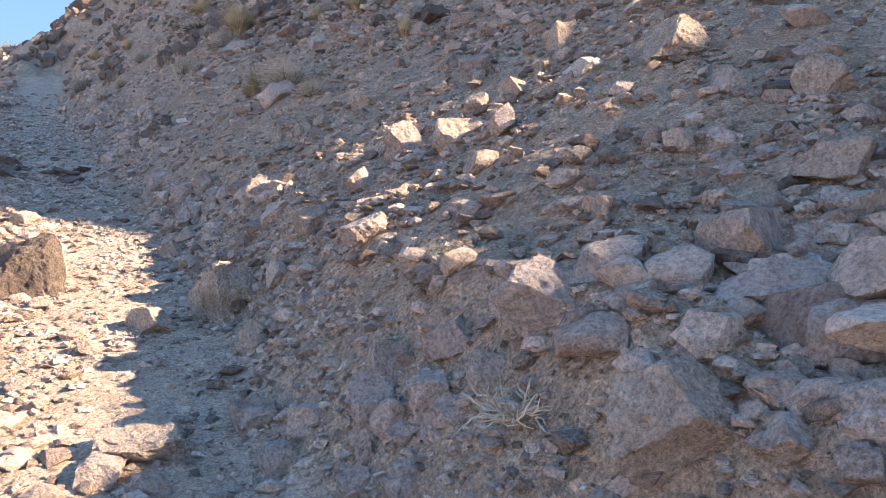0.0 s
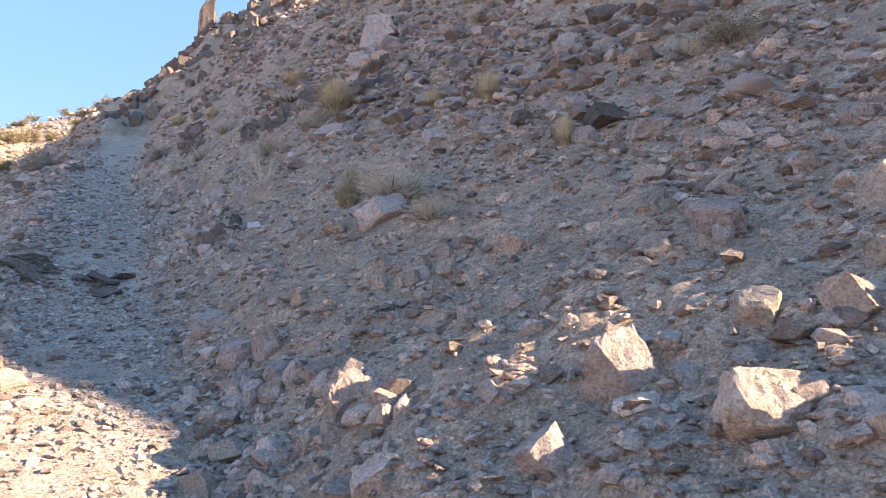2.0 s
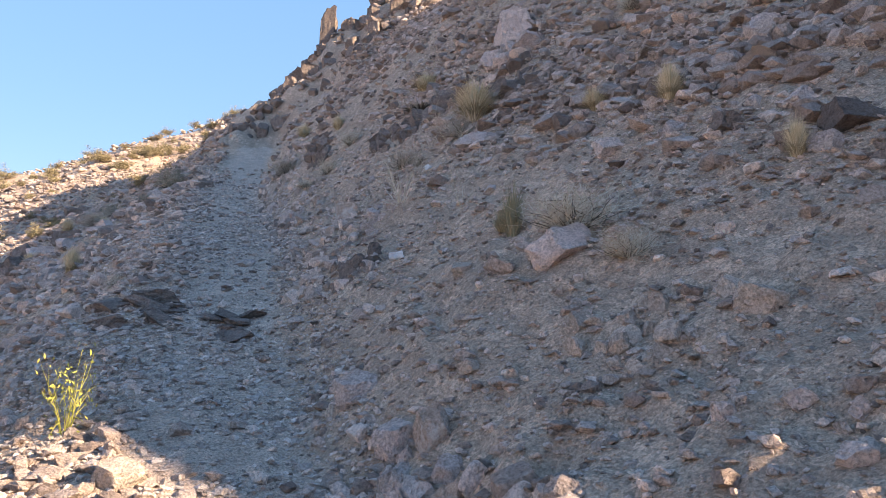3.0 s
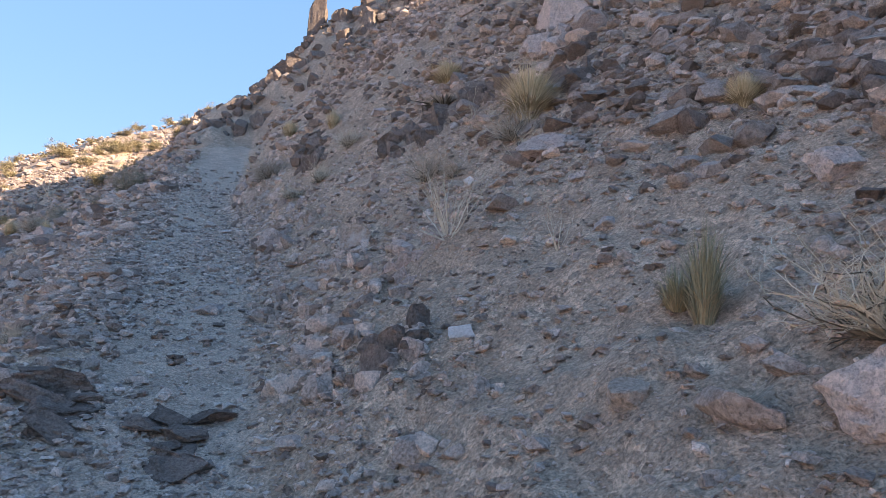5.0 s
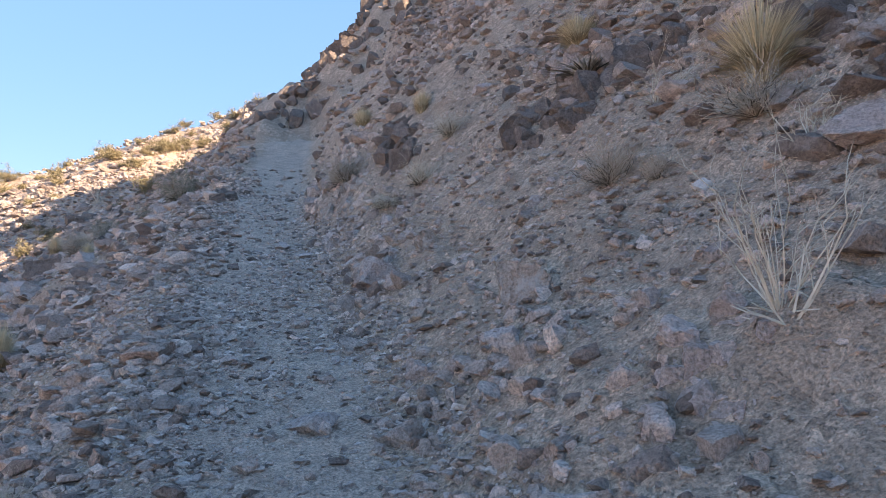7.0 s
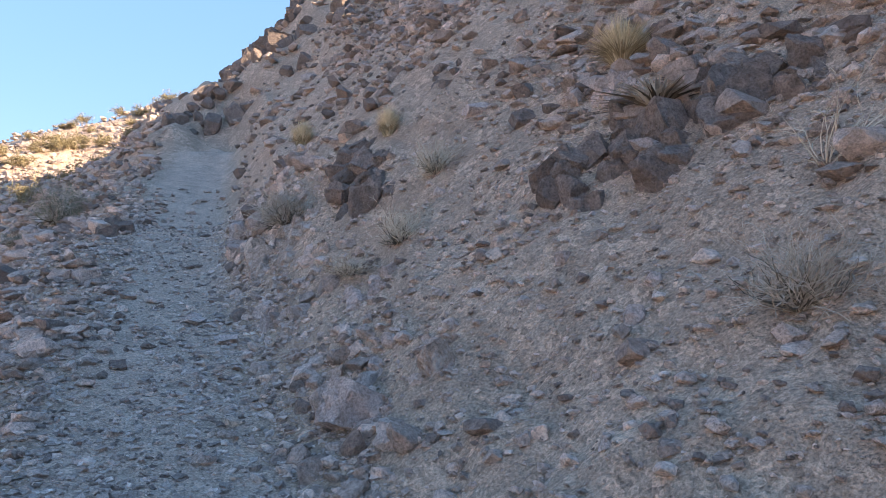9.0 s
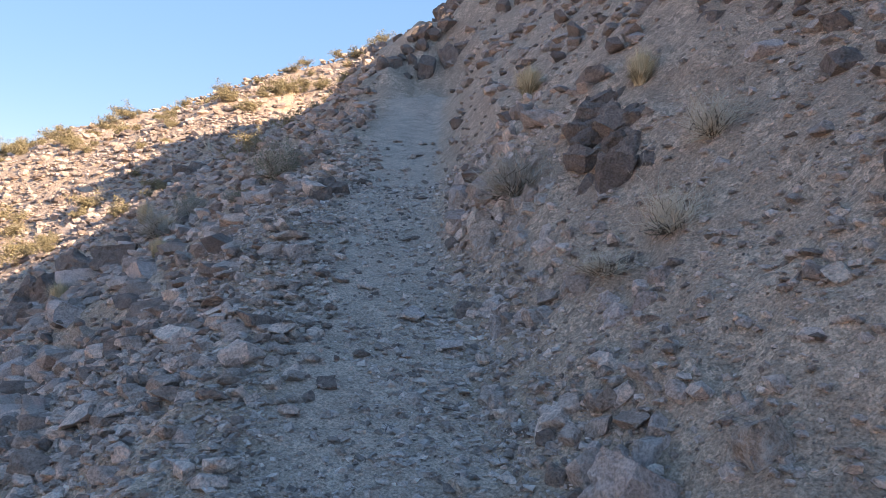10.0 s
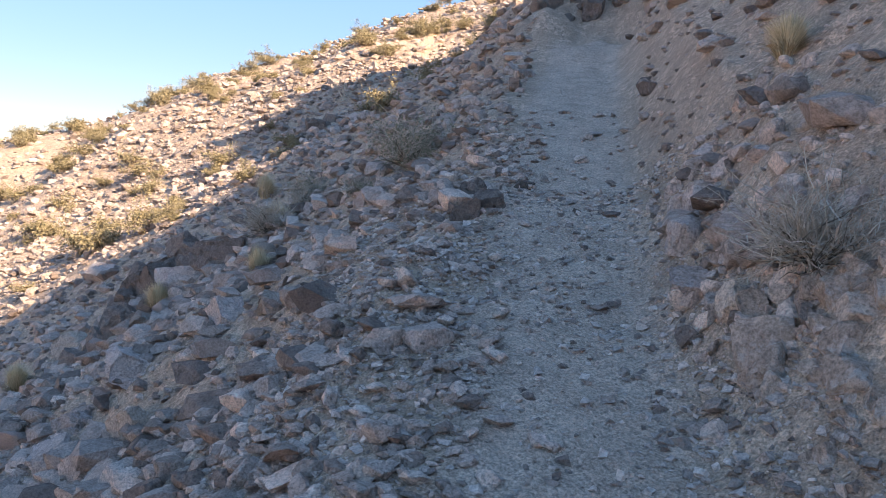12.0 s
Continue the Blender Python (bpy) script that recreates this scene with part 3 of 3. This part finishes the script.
outcrop(12.31, 2.14, 0.41, 0.46, "DARK", "brown blocky bedrock outcrop on the hillside", 8, "outcrop", 0)
outcrop(12.22, 2.42, 0.46, 0.31, "DARK", "dark cracked outcrop with deep clefts", 9, "outcrop", 0)
outcrop(11.88, 2.43, 0.37, 0.42, "DARK", "overhanging dark brown bedrock above bare dirt", 9, "outcrop", 0)
outcrop(12.60, 2.64, 0.32, 0.16, "PINK", "heap of mauve broken blocks on the outcrop", 7, "rock_heap", 0)
outcrop(14.68, 2.36, 0.33, 0.32, "DARK", "dark rib of rock high on the hillside", 5, "outcrop", 0)
outcrop(16.71, -0.19, 0.57, 0.21, "DARK", "low brown rocky hump at the path edge", 7, "ledge", 0)
outcrop(21.20, -4.00, 1.50, 1.05, "DARK", "dark jagged crag standing out of the lower slope", 10, "crag", 0)
outcrop(19.30, -3.70, 1.20, 0.55, "DARK", "dark broken ledge among the scree", 8, "ledge", 0)
outcrop(31.04, -4.82, 1.25, 0.83, "DARK", "dark bedrock rib on the lower slope", 6, "ledge", 0)
outcrop(14.67, 1.08, 0.51, 0.21, "TAN", "rounded tan bedrock bank under a grey shrub", 9, "bank_rock", .3)
outcrop(14.32, 1.10, 0.30, 0.11, "CRUSTED", "pale crusted bedrock at the foot of the bank", 8, "bank_rock", .3)
outcrop(16.14, 1.07, 0.50, 0.23, "PINK", "cracked mauve bedrock above the path", 8, "bank_rock", .4)
# the craggy skyline of the nose
for k in range(140):
    cv = 0.1 + 0.047 * k + RNG.uniform(-0.25, 0.25)
    wide = RNG.uniform(0.15, 0.32) + 0.4 * min(k / 60, 1) * RNG.rand() ** 2
    rock(24.7 + RNG.uniform(-1.8, 0.9), cv, wide, wide * RNG.uniform(0.6, 1.3), "DARK", "crag", "jagged dark rock on the skyline of the hill", sink=0.2, cuts=16, group="crags on the nose")
rock(25.4, 2.75, 0.55, 1.7, "DARK", "rock_spire", "leaning dark rock spire on the skyline", sink=-0.1, cuts=16, lean=-0.15)

# ---- loose stones ----
def scatter(count, u0, u1, v0, v1, keep, rng):
    """Places strewn over a stretch of ground, kept by a chance that depends on the place."""
    u, v = rng.uniform(u0, u1, count), rng.uniform(v0, v1, count)
    ok = rng.rand(count) < keep(u, v)
    return u[ok], v[ok]


def turns(n, rng):
    q = rng.normal(size=(n, 4))
    q /= np.linalg.norm(q, axis=1)[:, None]
    w, x, y, z = q.T
    return np.stack([1 - 2 * (y * y + z * z), 2 * (x * y - z * w), 2 * (x * z + y * w), 2 * (x * y + z * w), 1 - 2 * (x * x + z * z), 2 * (y * z - x * w),
                     2 * (x * z - y * w), 2 * (y * z + x * w), 1 - 2 * (x * x + y * y)], -1).reshape(-1, 3, 3)


def chip_shapes(n, rng):
    """Small six-sided chips of stone."""
    corners = np.array([[x, y, z] for x in (-1, 1) for y in (-1, 1) for z in (-1, 1)], float) * 0.7
    sides = np.array([[0, 1, 3], [0, 3, 2], [4, 6, 7], [4, 7, 5], [0, 4, 5], [0, 5, 1], [2, 3, 7], [2, 7, 6], [0, 2, 6], [0, 6, 4], [1, 5, 7], [1, 7, 3]])
    return [(corners + rng.uniform(-0.42, 0.42, (8, 3)), sides) for _ in range(n)]


def strew(name, u, v, size, shapes, material, label, rng, flat=0.62, sink=0.15):
    """All the stones of one sort, joined: too many to count."""
    n = len(u)
    z = ground_z(u, v)
    x, y = to_xy(u, v)
    rot, pick = turns(n, rng), rng.randint(len(shapes), size=n)
    stretch = np.stack([rng.uniform(0.7, 1.25, n), rng.uniform(0.6, 1.0, n), rng.uniform(0.4, 0.9, n)], -1) * size[:, None]
    points, faces, at = [], [], 0
    for k, (p, f) in enumerate(shapes):
        mine = np.where(pick == k)[0]
        if not len(mine):
            continue
        q = p[None] * stretch[mine][:, None]
        q = np.einsum("nij,nkj->nki", rot[mine], q)
        q[..., 2] *= flat
        q += np.stack([x[mine], y[mine], z[mine] + (0.5 - sink) * size[mine] * flat * 0.7], -1)[:, None]
        points.append(q.reshape(-1, 3))
        faces.append((f[None] + (at + np.arange(len(mine)) * len(p))[:, None, None]).reshape(-1, 3))
        at += len(mine) * len(p)
    ob = new(name, mesh_of(name, np.concatenate(points), np.concatenate(faces), material))
    return tagged(ob, label, "gravel" if "gravel" in name else "rubble", "", "stuff")


def heavy(rng, n, low, high, power=2.2):
    """Sizes with many small ones and few large."""
    return low * (high / low) ** (rng.rand(n) ** power)


def stony(u, v):
    """How stony the ground is: thick on the slope below the path and high on the hillside, thin on the bare bank."""
    d = v - trail_middle(u)
    patches = 0.5 + 0.8 * fbm(u * 0.8 + 3, v * 0.8, 3)
    below = step(-0.45, -1.0, d) * 0.9
    high_up = step(2.1, 3.0, d) * 0.9
    lower_bend = step(4.5, 2.0, u) * step(0.4, 0.9, d) * 0.8
    rim = step(-0.15, -0.4, d) * 0.5
    return np.clip((0.05 + np.maximum.reduce([below, high_up, lower_bend, rim])) * np.clip(patches, 0.12, 1.2), 0.02, 1)


CHIPS = chip_shapes(16, np.random.RandomState(3))
PEBBLES = [hewn(1, np.random.RandomState(40 + k), 5, 0.4, 0.8) for k in range(12)]
STONES = [hewn(2, np.random.RandomState(60 + k), 9, 0.4, 0.8) for k in range(12)]
BLOCKS = [(weathered(p, RNG, 1.3), f) for p, f in (hewn(3, np.random.RandomState(80 + k), 12, 0.38, 0.8) for k in range(10))]

r1 = np.random.RandomState(21)
u, v = scatter(80000, 1.2, 17.0, -1.0, 1.1, lambda u, v: 0.12 + 0.5 * np.clip(0.35 + fbm(u * 1.4, v * 1.4, 3), 0.0, 1) + 0.35 * step(0.25, 0.55, np.abs(v - trail_middle(u))), r1)
strew("path_gravel", u, v, heavy(r1, len(u), 0.007, 0.034), CHIPS, GRAVEL, "pale grey gravel strewn over the footpath", r1, sink=0.42)
u, v = scatter(75000, 0.6, 14.5, 0.8, 4.2, lambda u, v: 0.22 + 0.7 * stony(u, v), r1)
strew("slope_gravel", u, v, heavy(r1, len(u), 0.006, 0.034, 3.0), CHIPS, RUBBLE, "fine tan and grey scree on the hillside", r1)
u, v = scatter(120000, 0.6, 19.0, -4.0, 5.5, stony, r1)
strew("pebble_scree", u, v, heavy(r1, len(u), 0.018, 0.075), PEBBLES, RUBBLE, "angular tan and mauve pebbles on the slopes", r1)
u, v = scatter(9000, 3.6, 16.5, 0.6, 1.75, lambda u, v: 0.55 * step(0.35, 0.5, v - trail_middle(u)) * step(1.25, 0.85, v - trail_middle(u)) * np.clip(0.55 + fbm(u * 1.6, v * 1.6, 2), 0, 1), r1)
strew("bank_shards", u, v, heavy(r1, len(u), 0.018, 0.09, 2.2), STONES, RUBBLE, "broken reddish shards in the crumbling cut bank", r1, flat=0.9, sink=0.5)
u, v = scatter(16000, 3.0, 13.0, 0.95, 3.4, lambda u, v: np.clip(0.5 + 0.5 * fbm(u * 1.1 + 2, v * 1.1, 3), 0.1, 1), r1)
strew("bank_pebbles", u, v, heavy(r1, len(u), 0.010, 0.05, 2.4), PEBBLES, RUBBLE, "small tan pebbles strewn over the dusty bank", r1)
u, v = scatter(30000, 0.8, 20.0, -6.0, 7.0, lambda u, v: stony(u, v) ** 1.4 * (np.abs(v - trail_middle(u)) > 0.42) * (0.45 + 0.55 * step(-0.9, -1.6, v) + 0.3 * step(2.6, 3.2, v)), r1)
strew("stone_scree", u, v, heavy(r1, len(u), 0.045, 0.15, 1.9), STONES, RUBBLE, "broken fist-sized stones lying on the slopes", r1)
u, v = scatter(48000, 6.0, 23.0, 2.4, 9.5, lambda u, v: np.clip(0.55 + 0.6 * fbm(u * 0.6 + 8, v * 0.6, 3), 0.1, 1) * (0.4 + 0.6 * step(2.5, 3.4, v)), r1)
strew("hillside_scree", u, v, heavy(r1, len(u), 0.022, 0.15, 2.6), PEBBLES, BROWN_RUBBLE, "mauve and brown broken stones high on the hillside", r1)
u, v = scatter(44000, 15.0, 36.0, -13, 9, lambda u, v: (0.38 + 0.37 * np.maximum(step(2.0, 3.4, v - trail_middle(u)), step(-0.5, -0.9, v - trail_middle(u)))) * (np.abs(v - trail_middle(u)) > 0.55), r1)
strew("far_scree", u, v, heavy(r1, len(u), 0.03, 0.17, 2.6), PEBBLES, BROWN_RUBBLE, "brown and mauve broken stones on the upper slope", r1)
u, v = scatter(18000, 26.0, 50.0, -40, 6, lambda u, v: 0.7 + 0 * u, r1)
strew("ridge_scree", u, v, heavy(r1, len(u), 0.07, 0.24, 2.6), PEBBLES, BROWN_RUBBLE, "sunlit tan stones on the far ridge", r1)

block_meshes = [mesh_of("stone", p, f, m) for (p, f), m in zip(BLOCKS, (TAN, PINK, GREY, TAN, GREY, PINK, GREY, TAN, CRUSTED, PINK))]


def loose_stone(u, v, size, which):
    names = ("tan", "pinkish", "grey", "tan", "mauve-grey", "pinkish", "grey", "tan", "white-flecked", "pinkish")
    ob = new("stone", block_meshes[which])
    ob.scale = (size * RNG.uniform(0.8, 1.2), size * RNG.uniform(0.7, 1.0), size * RNG.uniform(0.45, 0.75))
    ob.rotation_euler = (RNG.uniform(-0.5, 0.5), RNG.uniform(-0.5, 0.5), RNG.uniform(0, 6.3))
    ob.location = ground_at(u, v) + Vector((0, 0, 0.12 * size))
    return tagged(ob, f"loose {names[which]} stone lying on the scree", "stone", "loose stones on the slopes")


u, v = scatter(2600, 1.0, 19.0, -4.5, 6.0, lambda u, v: stony(u, v) ** 1.5 * (np.abs(v - trail_middle(u)) > 0.7) * (0.03 + step(-0.8, -1.4, v) + step(2.6, 3.2, v)), r1)
for k in range(min(290, len(u))):
    loose_stone(u[k], v[k], float(heavy(r1, 1, 0.06, 0.18, 1.5)[0]), k % 10)

# ---- plants ----
def part(name, me, parent, label=""):
    ob = new(name, me)
    ob.parent = parent
    return tagged(ob, label) if label else ob


def blades(n, rng, height, spread_, width, droop=0.5):
    """Thin bent blades rising from one root, each two strips long."""
    points, faces = [], []
    for k in range(n):
        turn, out = rng.uniform(0, 2 * math.pi), rng.rand() ** 0.8
        way = np.array([math.cos(turn), math.sin(turn), 0])
        side = np.array([-way[1], way[0], 0]) * width * rng.uniform(0.6, 1.3)
        tall = height * rng.uniform(0.55, 1.05) * (1 - 0.25 * out)
        foot = way * spread_ * 0.25 * rng.rand()
        reach = spread_ * out * rng.uniform(0.7, 1.1)
        a = foot
        b = foot + way * reach * 0.4 + np.array([0, 0, tall * 0.6])
        c = foot + way * reach * (0.9 + droop * 0.2) + np.array([0, 0, tall * (1 - droop * 0.25 * out)])
        at = len(points)
        points += [a - side, a + side, b - side * 0.8, b + side * 0.8, c]
        faces += [(at, at + 1, at + 3), (at, at + 3, at + 2), (at + 2, at + 3, at + 4)]
    return np.array(points), np.array(faces)


def tube(points, faces, a, b, ra, rb):
    """A three-sided piece of a stem."""
    d = b - a
    d = d / (np.linalg.norm(d) + 1e-9)
    s = np.cross(d, (0.3, 0.5, 0.8))
    s /= np.linalg.norm(s) + 1e-9
    t = np.cross(d, s)
    at = len(points)
    for place, r in ((a, ra), (b, rb)):
        for k in range(3):
            g = 2.094 * k
            points.append(place + r * (math.cos(g) * s + math.sin(g) * t))
    for k in range(3):
        m = (k + 1) % 3
        faces += [(at + k, at + m, at + 3 + m), (at + k, at + 3 + m, at + 3 + k)]


def stems(n, rng, height, spread_, radius, forks=2, up=0.5, kink=0.25):
    """Woody stems that fork as they rise and lean outwards."""
    points, faces, tips = [], [], []

    def grow(start, way, length, r, left):
        at, w = start, way
        for k in range(3):
            w = w + rng.normal(size=3) * kink
            w /= np.linalg.norm(w)
            end = at + w * length / 3
            tube(points, faces, at, end, r * (1 - 0.2 * k), r * (0.8 - 0.2 * k))
            if left and rng.rand() < 0.75:
                side = w + rng.normal(size=3) * 0.6 + np.array([0, 0, 0.25])
                grow(end, side / np.linalg.norm(side), length * rng.uniform(0.35, 0.6), r * 0.6, left - 1)
            at = end
        tips.append(at)

    for k in range(n):
        g = rng.uniform(0, 2 * math.pi)
        out = rng.rand() ** 0.6
        way = np.array([math.cos(g) * out * spread_, math.sin(g) * out * spread_, height * (up + (1 - up) * rng.rand())])
        length = np.linalg.norm(way) * rng.uniform(0.75, 1.05)
        grow(np.array([math.cos(g), math.sin(g), 0]) * spread_ * 0.12 * rng.rand(), way / np.linalg.norm(way), length, radius * rng.uniform(0.7, 1.2), forks)
    return np.array(points), np.array(faces), np.array(tips)


def leaves(tips, rng, size, many=3):
    n = len(tips) * many
    mid = np.repeat(tips, many, 0) + rng.normal(size=(n, 3)) * size * 1.6
    a, b = rng.normal(size=(n, 3)), rng.normal(size=(n, 3))
    a *= size / np.linalg.norm(a, axis=1)[:, None]
    b *= 0.45 * size / np.linalg.norm(b, axis=1)[:, None]
    points = np.stack([mid - a, mid + b, mid + a, mid - b], 1).reshape(-1, 3)
    return points, np.arange(n * 4).reshape(-1, 4)


def pattern(name, pieces, label, category, group):
    """A plant built once, one unit high; kept far under the ground's reach by being moved to its first place."""
    thing = new(name)
    for piece, (p, f), mat in pieces:
        part(piece, mesh_of(piece, p, f, mat), thing)
    return tagged(thing, label, category, group)


PLANTED = {}


def plant(kind, u, v, w, h, label="", sink=0.02):
    """Sets one plant of a kind on the ground, about w wide and h high."""
    forms = PATTERNS[kind]
    k = PLANTED.get(kind, 0)
    PLANTED[kind] = k + 1
    ob, used = forms[k % len(forms)], k >= len(forms)
    m = Matrix.Translation(ground_at(u, v) - Vector((0, 0, sink))) @ Matrix.Rotation(RNG.uniform(0, 6.28), 4, "Z") @ Matrix.Diagonal((1.1 * w, 1.1 * w, 1.12 * h, 1))
    if used:
        ob = copy_thing(ob, m @ Matrix.Diagonal((1 / ob.scale.x, 1 / ob.scale.y, 1 / ob.scale.z, 1)))
    else:
        ob.matrix_basis = m
    if label:
        tagged(ob, label)
    return ob


def tuft_pattern(seed, straw, old, label, n=1100):
    rng = np.random.RandomState(seed)
    return pattern("grass_tuft", [("blade_clump", blades(n, rng, 1.0, 0.55, 0.0055), straw), ("dead_clump", blades(n // 2, rng, 0.5, 0.5, 0.009, 1.0), old)], label, "grass tuft", "dry grass tufts")


def bush_pattern(seed, twig, leaf, label, n=60,  many=2, group="grey shrubs", leaf_size=0.022, thick=0.009):
    rng = np.random.RandomState(seed)
    p, f, tips = stems(n, rng, 0.9, 0.52, thick, 2, 0.3, 0.34)
    p2, f2, _ = stems(n // 3, rng, 0.5, 0.5, 0.014, 1, 0.2, 0.3)
    pieces = [("twig_crown", (p, f), twig), ("dead_wood", (p2, f2), DARK_TWIG)]
    if leaf:
        pieces.append(("foliage", leaves(tips, rng, leaf_size, many), leaf))
    return pattern("shrub", pieces, label, "shrub", group)


def single_stems(piece, n, rng, height, spread_, radius, forks, up, kink, mat):
    """Stems that can be told apart, each a piece of its own."""
    return [(piece, stems(1, rng, height, spread_, radius, forks, up, kink)[:2], mat) for _ in range(n)]


def twig_pattern(seed, n, label, up=0.75, forks=2):
    rng = np.random.RandomState(seed)
    pieces = single_stems("stem", n, rng, 0.72, 0.5, 0.010, forks, up, 0.12, PALE_TWIG) + single_stems("fallen_stem", 4, rng, 0.12, 0.5, 0.010, 0, 0.2, 0.1, PALE_TWIG)
    return pattern("dry_plant", pieces, label, "dead plant", "bleached dry plants")


PATTERNS = {
    "ridge_bush": [bush_pattern(k, DARK_TWIG, RIDGE_LEAF, "small olive-grey desert bush on the far ridge", 12, 14, "brush on the far ridge", 0.055) for k in (41, 42, 43)],
    "tuft": [tuft_pattern(k, STRAW, STRAW_OLD, "straw-yellow dry bunch grass on the stony slope") for k in (1, 2, 3)],
    "olive_tuft": [tuft_pattern(4, OLIVE, STRAW_OLD, "dull olive grass clump beside a bleached shrub", 420)],
    "shrub": [bush_pattern(k, GREY_TWIG, None, "low grey leafless shrub with fine tangled twigs", 190) for k in (11, 12, 13)],
    "pale_shrub": [bush_pattern(14, PALE_TWIG, None, "bleached leafless shrub with pale twigs", 170, thick=0.008)],
    "sage": [bush_pattern(k, GREY_TWIG, SAGE, "rounded grey-green desert shrub beside the path", 110, 4) for k in (16, 17)],
    "twigs": [twig_pattern(21, 13, "bleached dry plant with upright pale stems"), twig_pattern(22, 8, "dry plant with thin pale forked stems", 0.6)],
    "sparse_twigs": [twig_pattern(24, 4, "few bare pale stems rising from the dirt", 0.8)],
    "brush_heap": [pattern("brush_heap", [("twig_crown", stems(38, np.random.RandomState(31), 0.35, 0.55, 0.02, 1, 0.1, 0.35)[:2], PALE_TWIG)], "heap of broken pale twigs among the rocks", "brush heap", "")],
    "yellow_plant": [pattern("flowering_weed", single_stems("stem", 12, np.random.RandomState(33), 1.0, 0.45, 0.014, 1, 0.6, 0.15, YELLOW_GREEN)
        + [("foliage", leaves(stems(14, np.random.RandomState(33), 1.0, 0.45, 0.014, 1, 0.6, 0.15)[2], np.random.RandomState(34), 0.05, 4), YELLOW_GREEN)],
        "yellow-green weed standing at the sunlit path edge", "weed", "")],
    "weed": [pattern("green_weed", single_stems("stem", 10, np.random.RandomState(38), 0.8, 0.5, 0.014, 1, 0.3, 0.2, SAGE)
        + [("foliage", leaves(stems(16, np.random.RandomState(38), 0.8, 0.5, 0.014, 1, 0.3, 0.2)[2], np.random.RandomState(39), 0.06, 4), SAGE)],
        "small dull green weed among the stones", "weed", "")],
    "withered": [pattern("withered_agave", [("blade_clump", blades(120, np.random.RandomState(36), 0.55, 0.75, 0.024, 1.4), GREY_TWIG), ("dead_clump", blades(60, np.random.RandomState(37), 0.3, 0.8, 0.022, 1.5), DARK_TWIG)],
        "collapsed grey-green withered plant on the rubble", "dead plant", "")],
}

plant("tuft", 10.43, 2.79, 0.54, 0.45)
plant("tuft", 8.35, 3.13, 0.25, 0.20)
plant("tuft", 7.31, 3.17, 0.24, 0.29)
plant("tuft", 5.89, 2.98, 0.16, 0.21)
plant("tuft", 13.13, -1.42, 0.28, 0.38)
plant("tuft", 14.65, 1.89, 0.23, 0.26)
plant("tuft", 12.93, 2.87, 0.45, 0.29)
plant("tuft", 16.46, 1.53, 0.31, 0.29)
plant("tuft", 22.72, -3.34, 0.39, 0.41)
plant("tuft", 19.75, -2.26, 0.46, 0.26)
plant("tuft", 19.51, -4.85, 0.36, 0.35)
plant("tuft", 19.36, -3.30, 0.34, 0.31)
plant("tuft", 17.81, -1.80, 0.23, 0.24)
plant("tuft", 3.86, 0.92, 0.31, 0.12, "small straw tuft at the foot of a sunlit rock")
plant("olive_tuft", 7.05, 2.00, 0.22, 0.34)
plant("olive_tuft", 7.18, 1.99, 0.21, 0.16, "dull olive grass clump on the bare bank")
plant("pale_shrub", 6.45, 2.10, 0.37, 0.24)
plant("pale_shrub", 6.03, 2.18, 0.20, 0.15)
plant("pale_shrub", 5.97, 3.98, 0.23, 0.18)
plant("pale_shrub", 13.71, 1.97, 0.23, 0.23)
plant("pale_shrub", 13.30, 1.62, 0.23, 0.23)
plant("pale_shrub", 9.93, -0.47, 0.15, 0.14)
plant("pale_shrub", 10.37, 4.54, 0.24, 0.20)
plant("pale_shrub", 13.32, 1.33, 0.21, 0.12)
plant("sage", 5.78, 4.20, 0.36, 0.20)
plant("shrub", 10.18, 2.59, 0.36, 0.22)
plant("shrub", 10.76, 2.12, 0.28, 0.23)
plant("shrub", 10.45, 2.23, 0.14, 0.14)
plant("shrub", 14.78, 1.17, 0.38, 0.30)
plant("shrub", 14.80, 1.16, 0.30, 0.23, "broad grey twiggy shrub on the bank beside the path")
plant("shrub", 19.50, -2.27, 0.42, 0.34)
plant("shrub", 19.89, -1.98, 0.28, 0.22)
plant("sage", 18.65, -0.79, 0.51, 0.47)
plant("sage", 20.08, -2.01, 0.34, 0.24)
plant("sage", 18.56, -1.17, 0.27, 0.16)
plant("twigs", 8.87, 1.72, 0.32, 0.42)
plant("twigs", 9.60, 2.43, 0.43, 0.31)
plant("twigs", 11.11, 2.59, 0.39, 0.28)
plant("twigs", 9.57, 2.43, 0.33, 0.22)
plant("twigs", 32.81, -4.55, 0.71, 0.68)
plant("sparse_twigs", 8.14, 2.01, 0.23, 0.29)
plant("sparse_twigs", 8.80, 1.70, 0.35, 0.43)
plant("brush_heap", 1.63, 1.09, 0.21, 0.21)
plant("brush_heap", 2.26, 1.71, 0.10, 0.12)
plant("brush_heap", 5.00, 2.93, 0.14, 0.10)
plant("brush_heap", 1.71, 0.99, 0.09, 0.06)
plant("withered", 12.21, 2.63, 0.43, 0.26)
plant("weed", 2.18, 1.24, 0.11, 0.09)
plant("weed", 2.25, 1.18, 0.08, 0.05)
plant("yellow_plant", 6.70, -0.22, 0.19, 0.29)

# ---- brush on the far ridge ----
rng = np.random.RandomState(51)
bu, bv = scatter(620, 24.0, 47.0, -34, 2, lambda u, v: 0.35 + 0.4 * (u > 36), rng)
for k in range(min(295, len(bu))):
    tall = rng.uniform(0.18, 0.5)
    plant("ridge_bush", bu[k], bv[k], tall * rng.uniform(1.1, 1.7), tall)
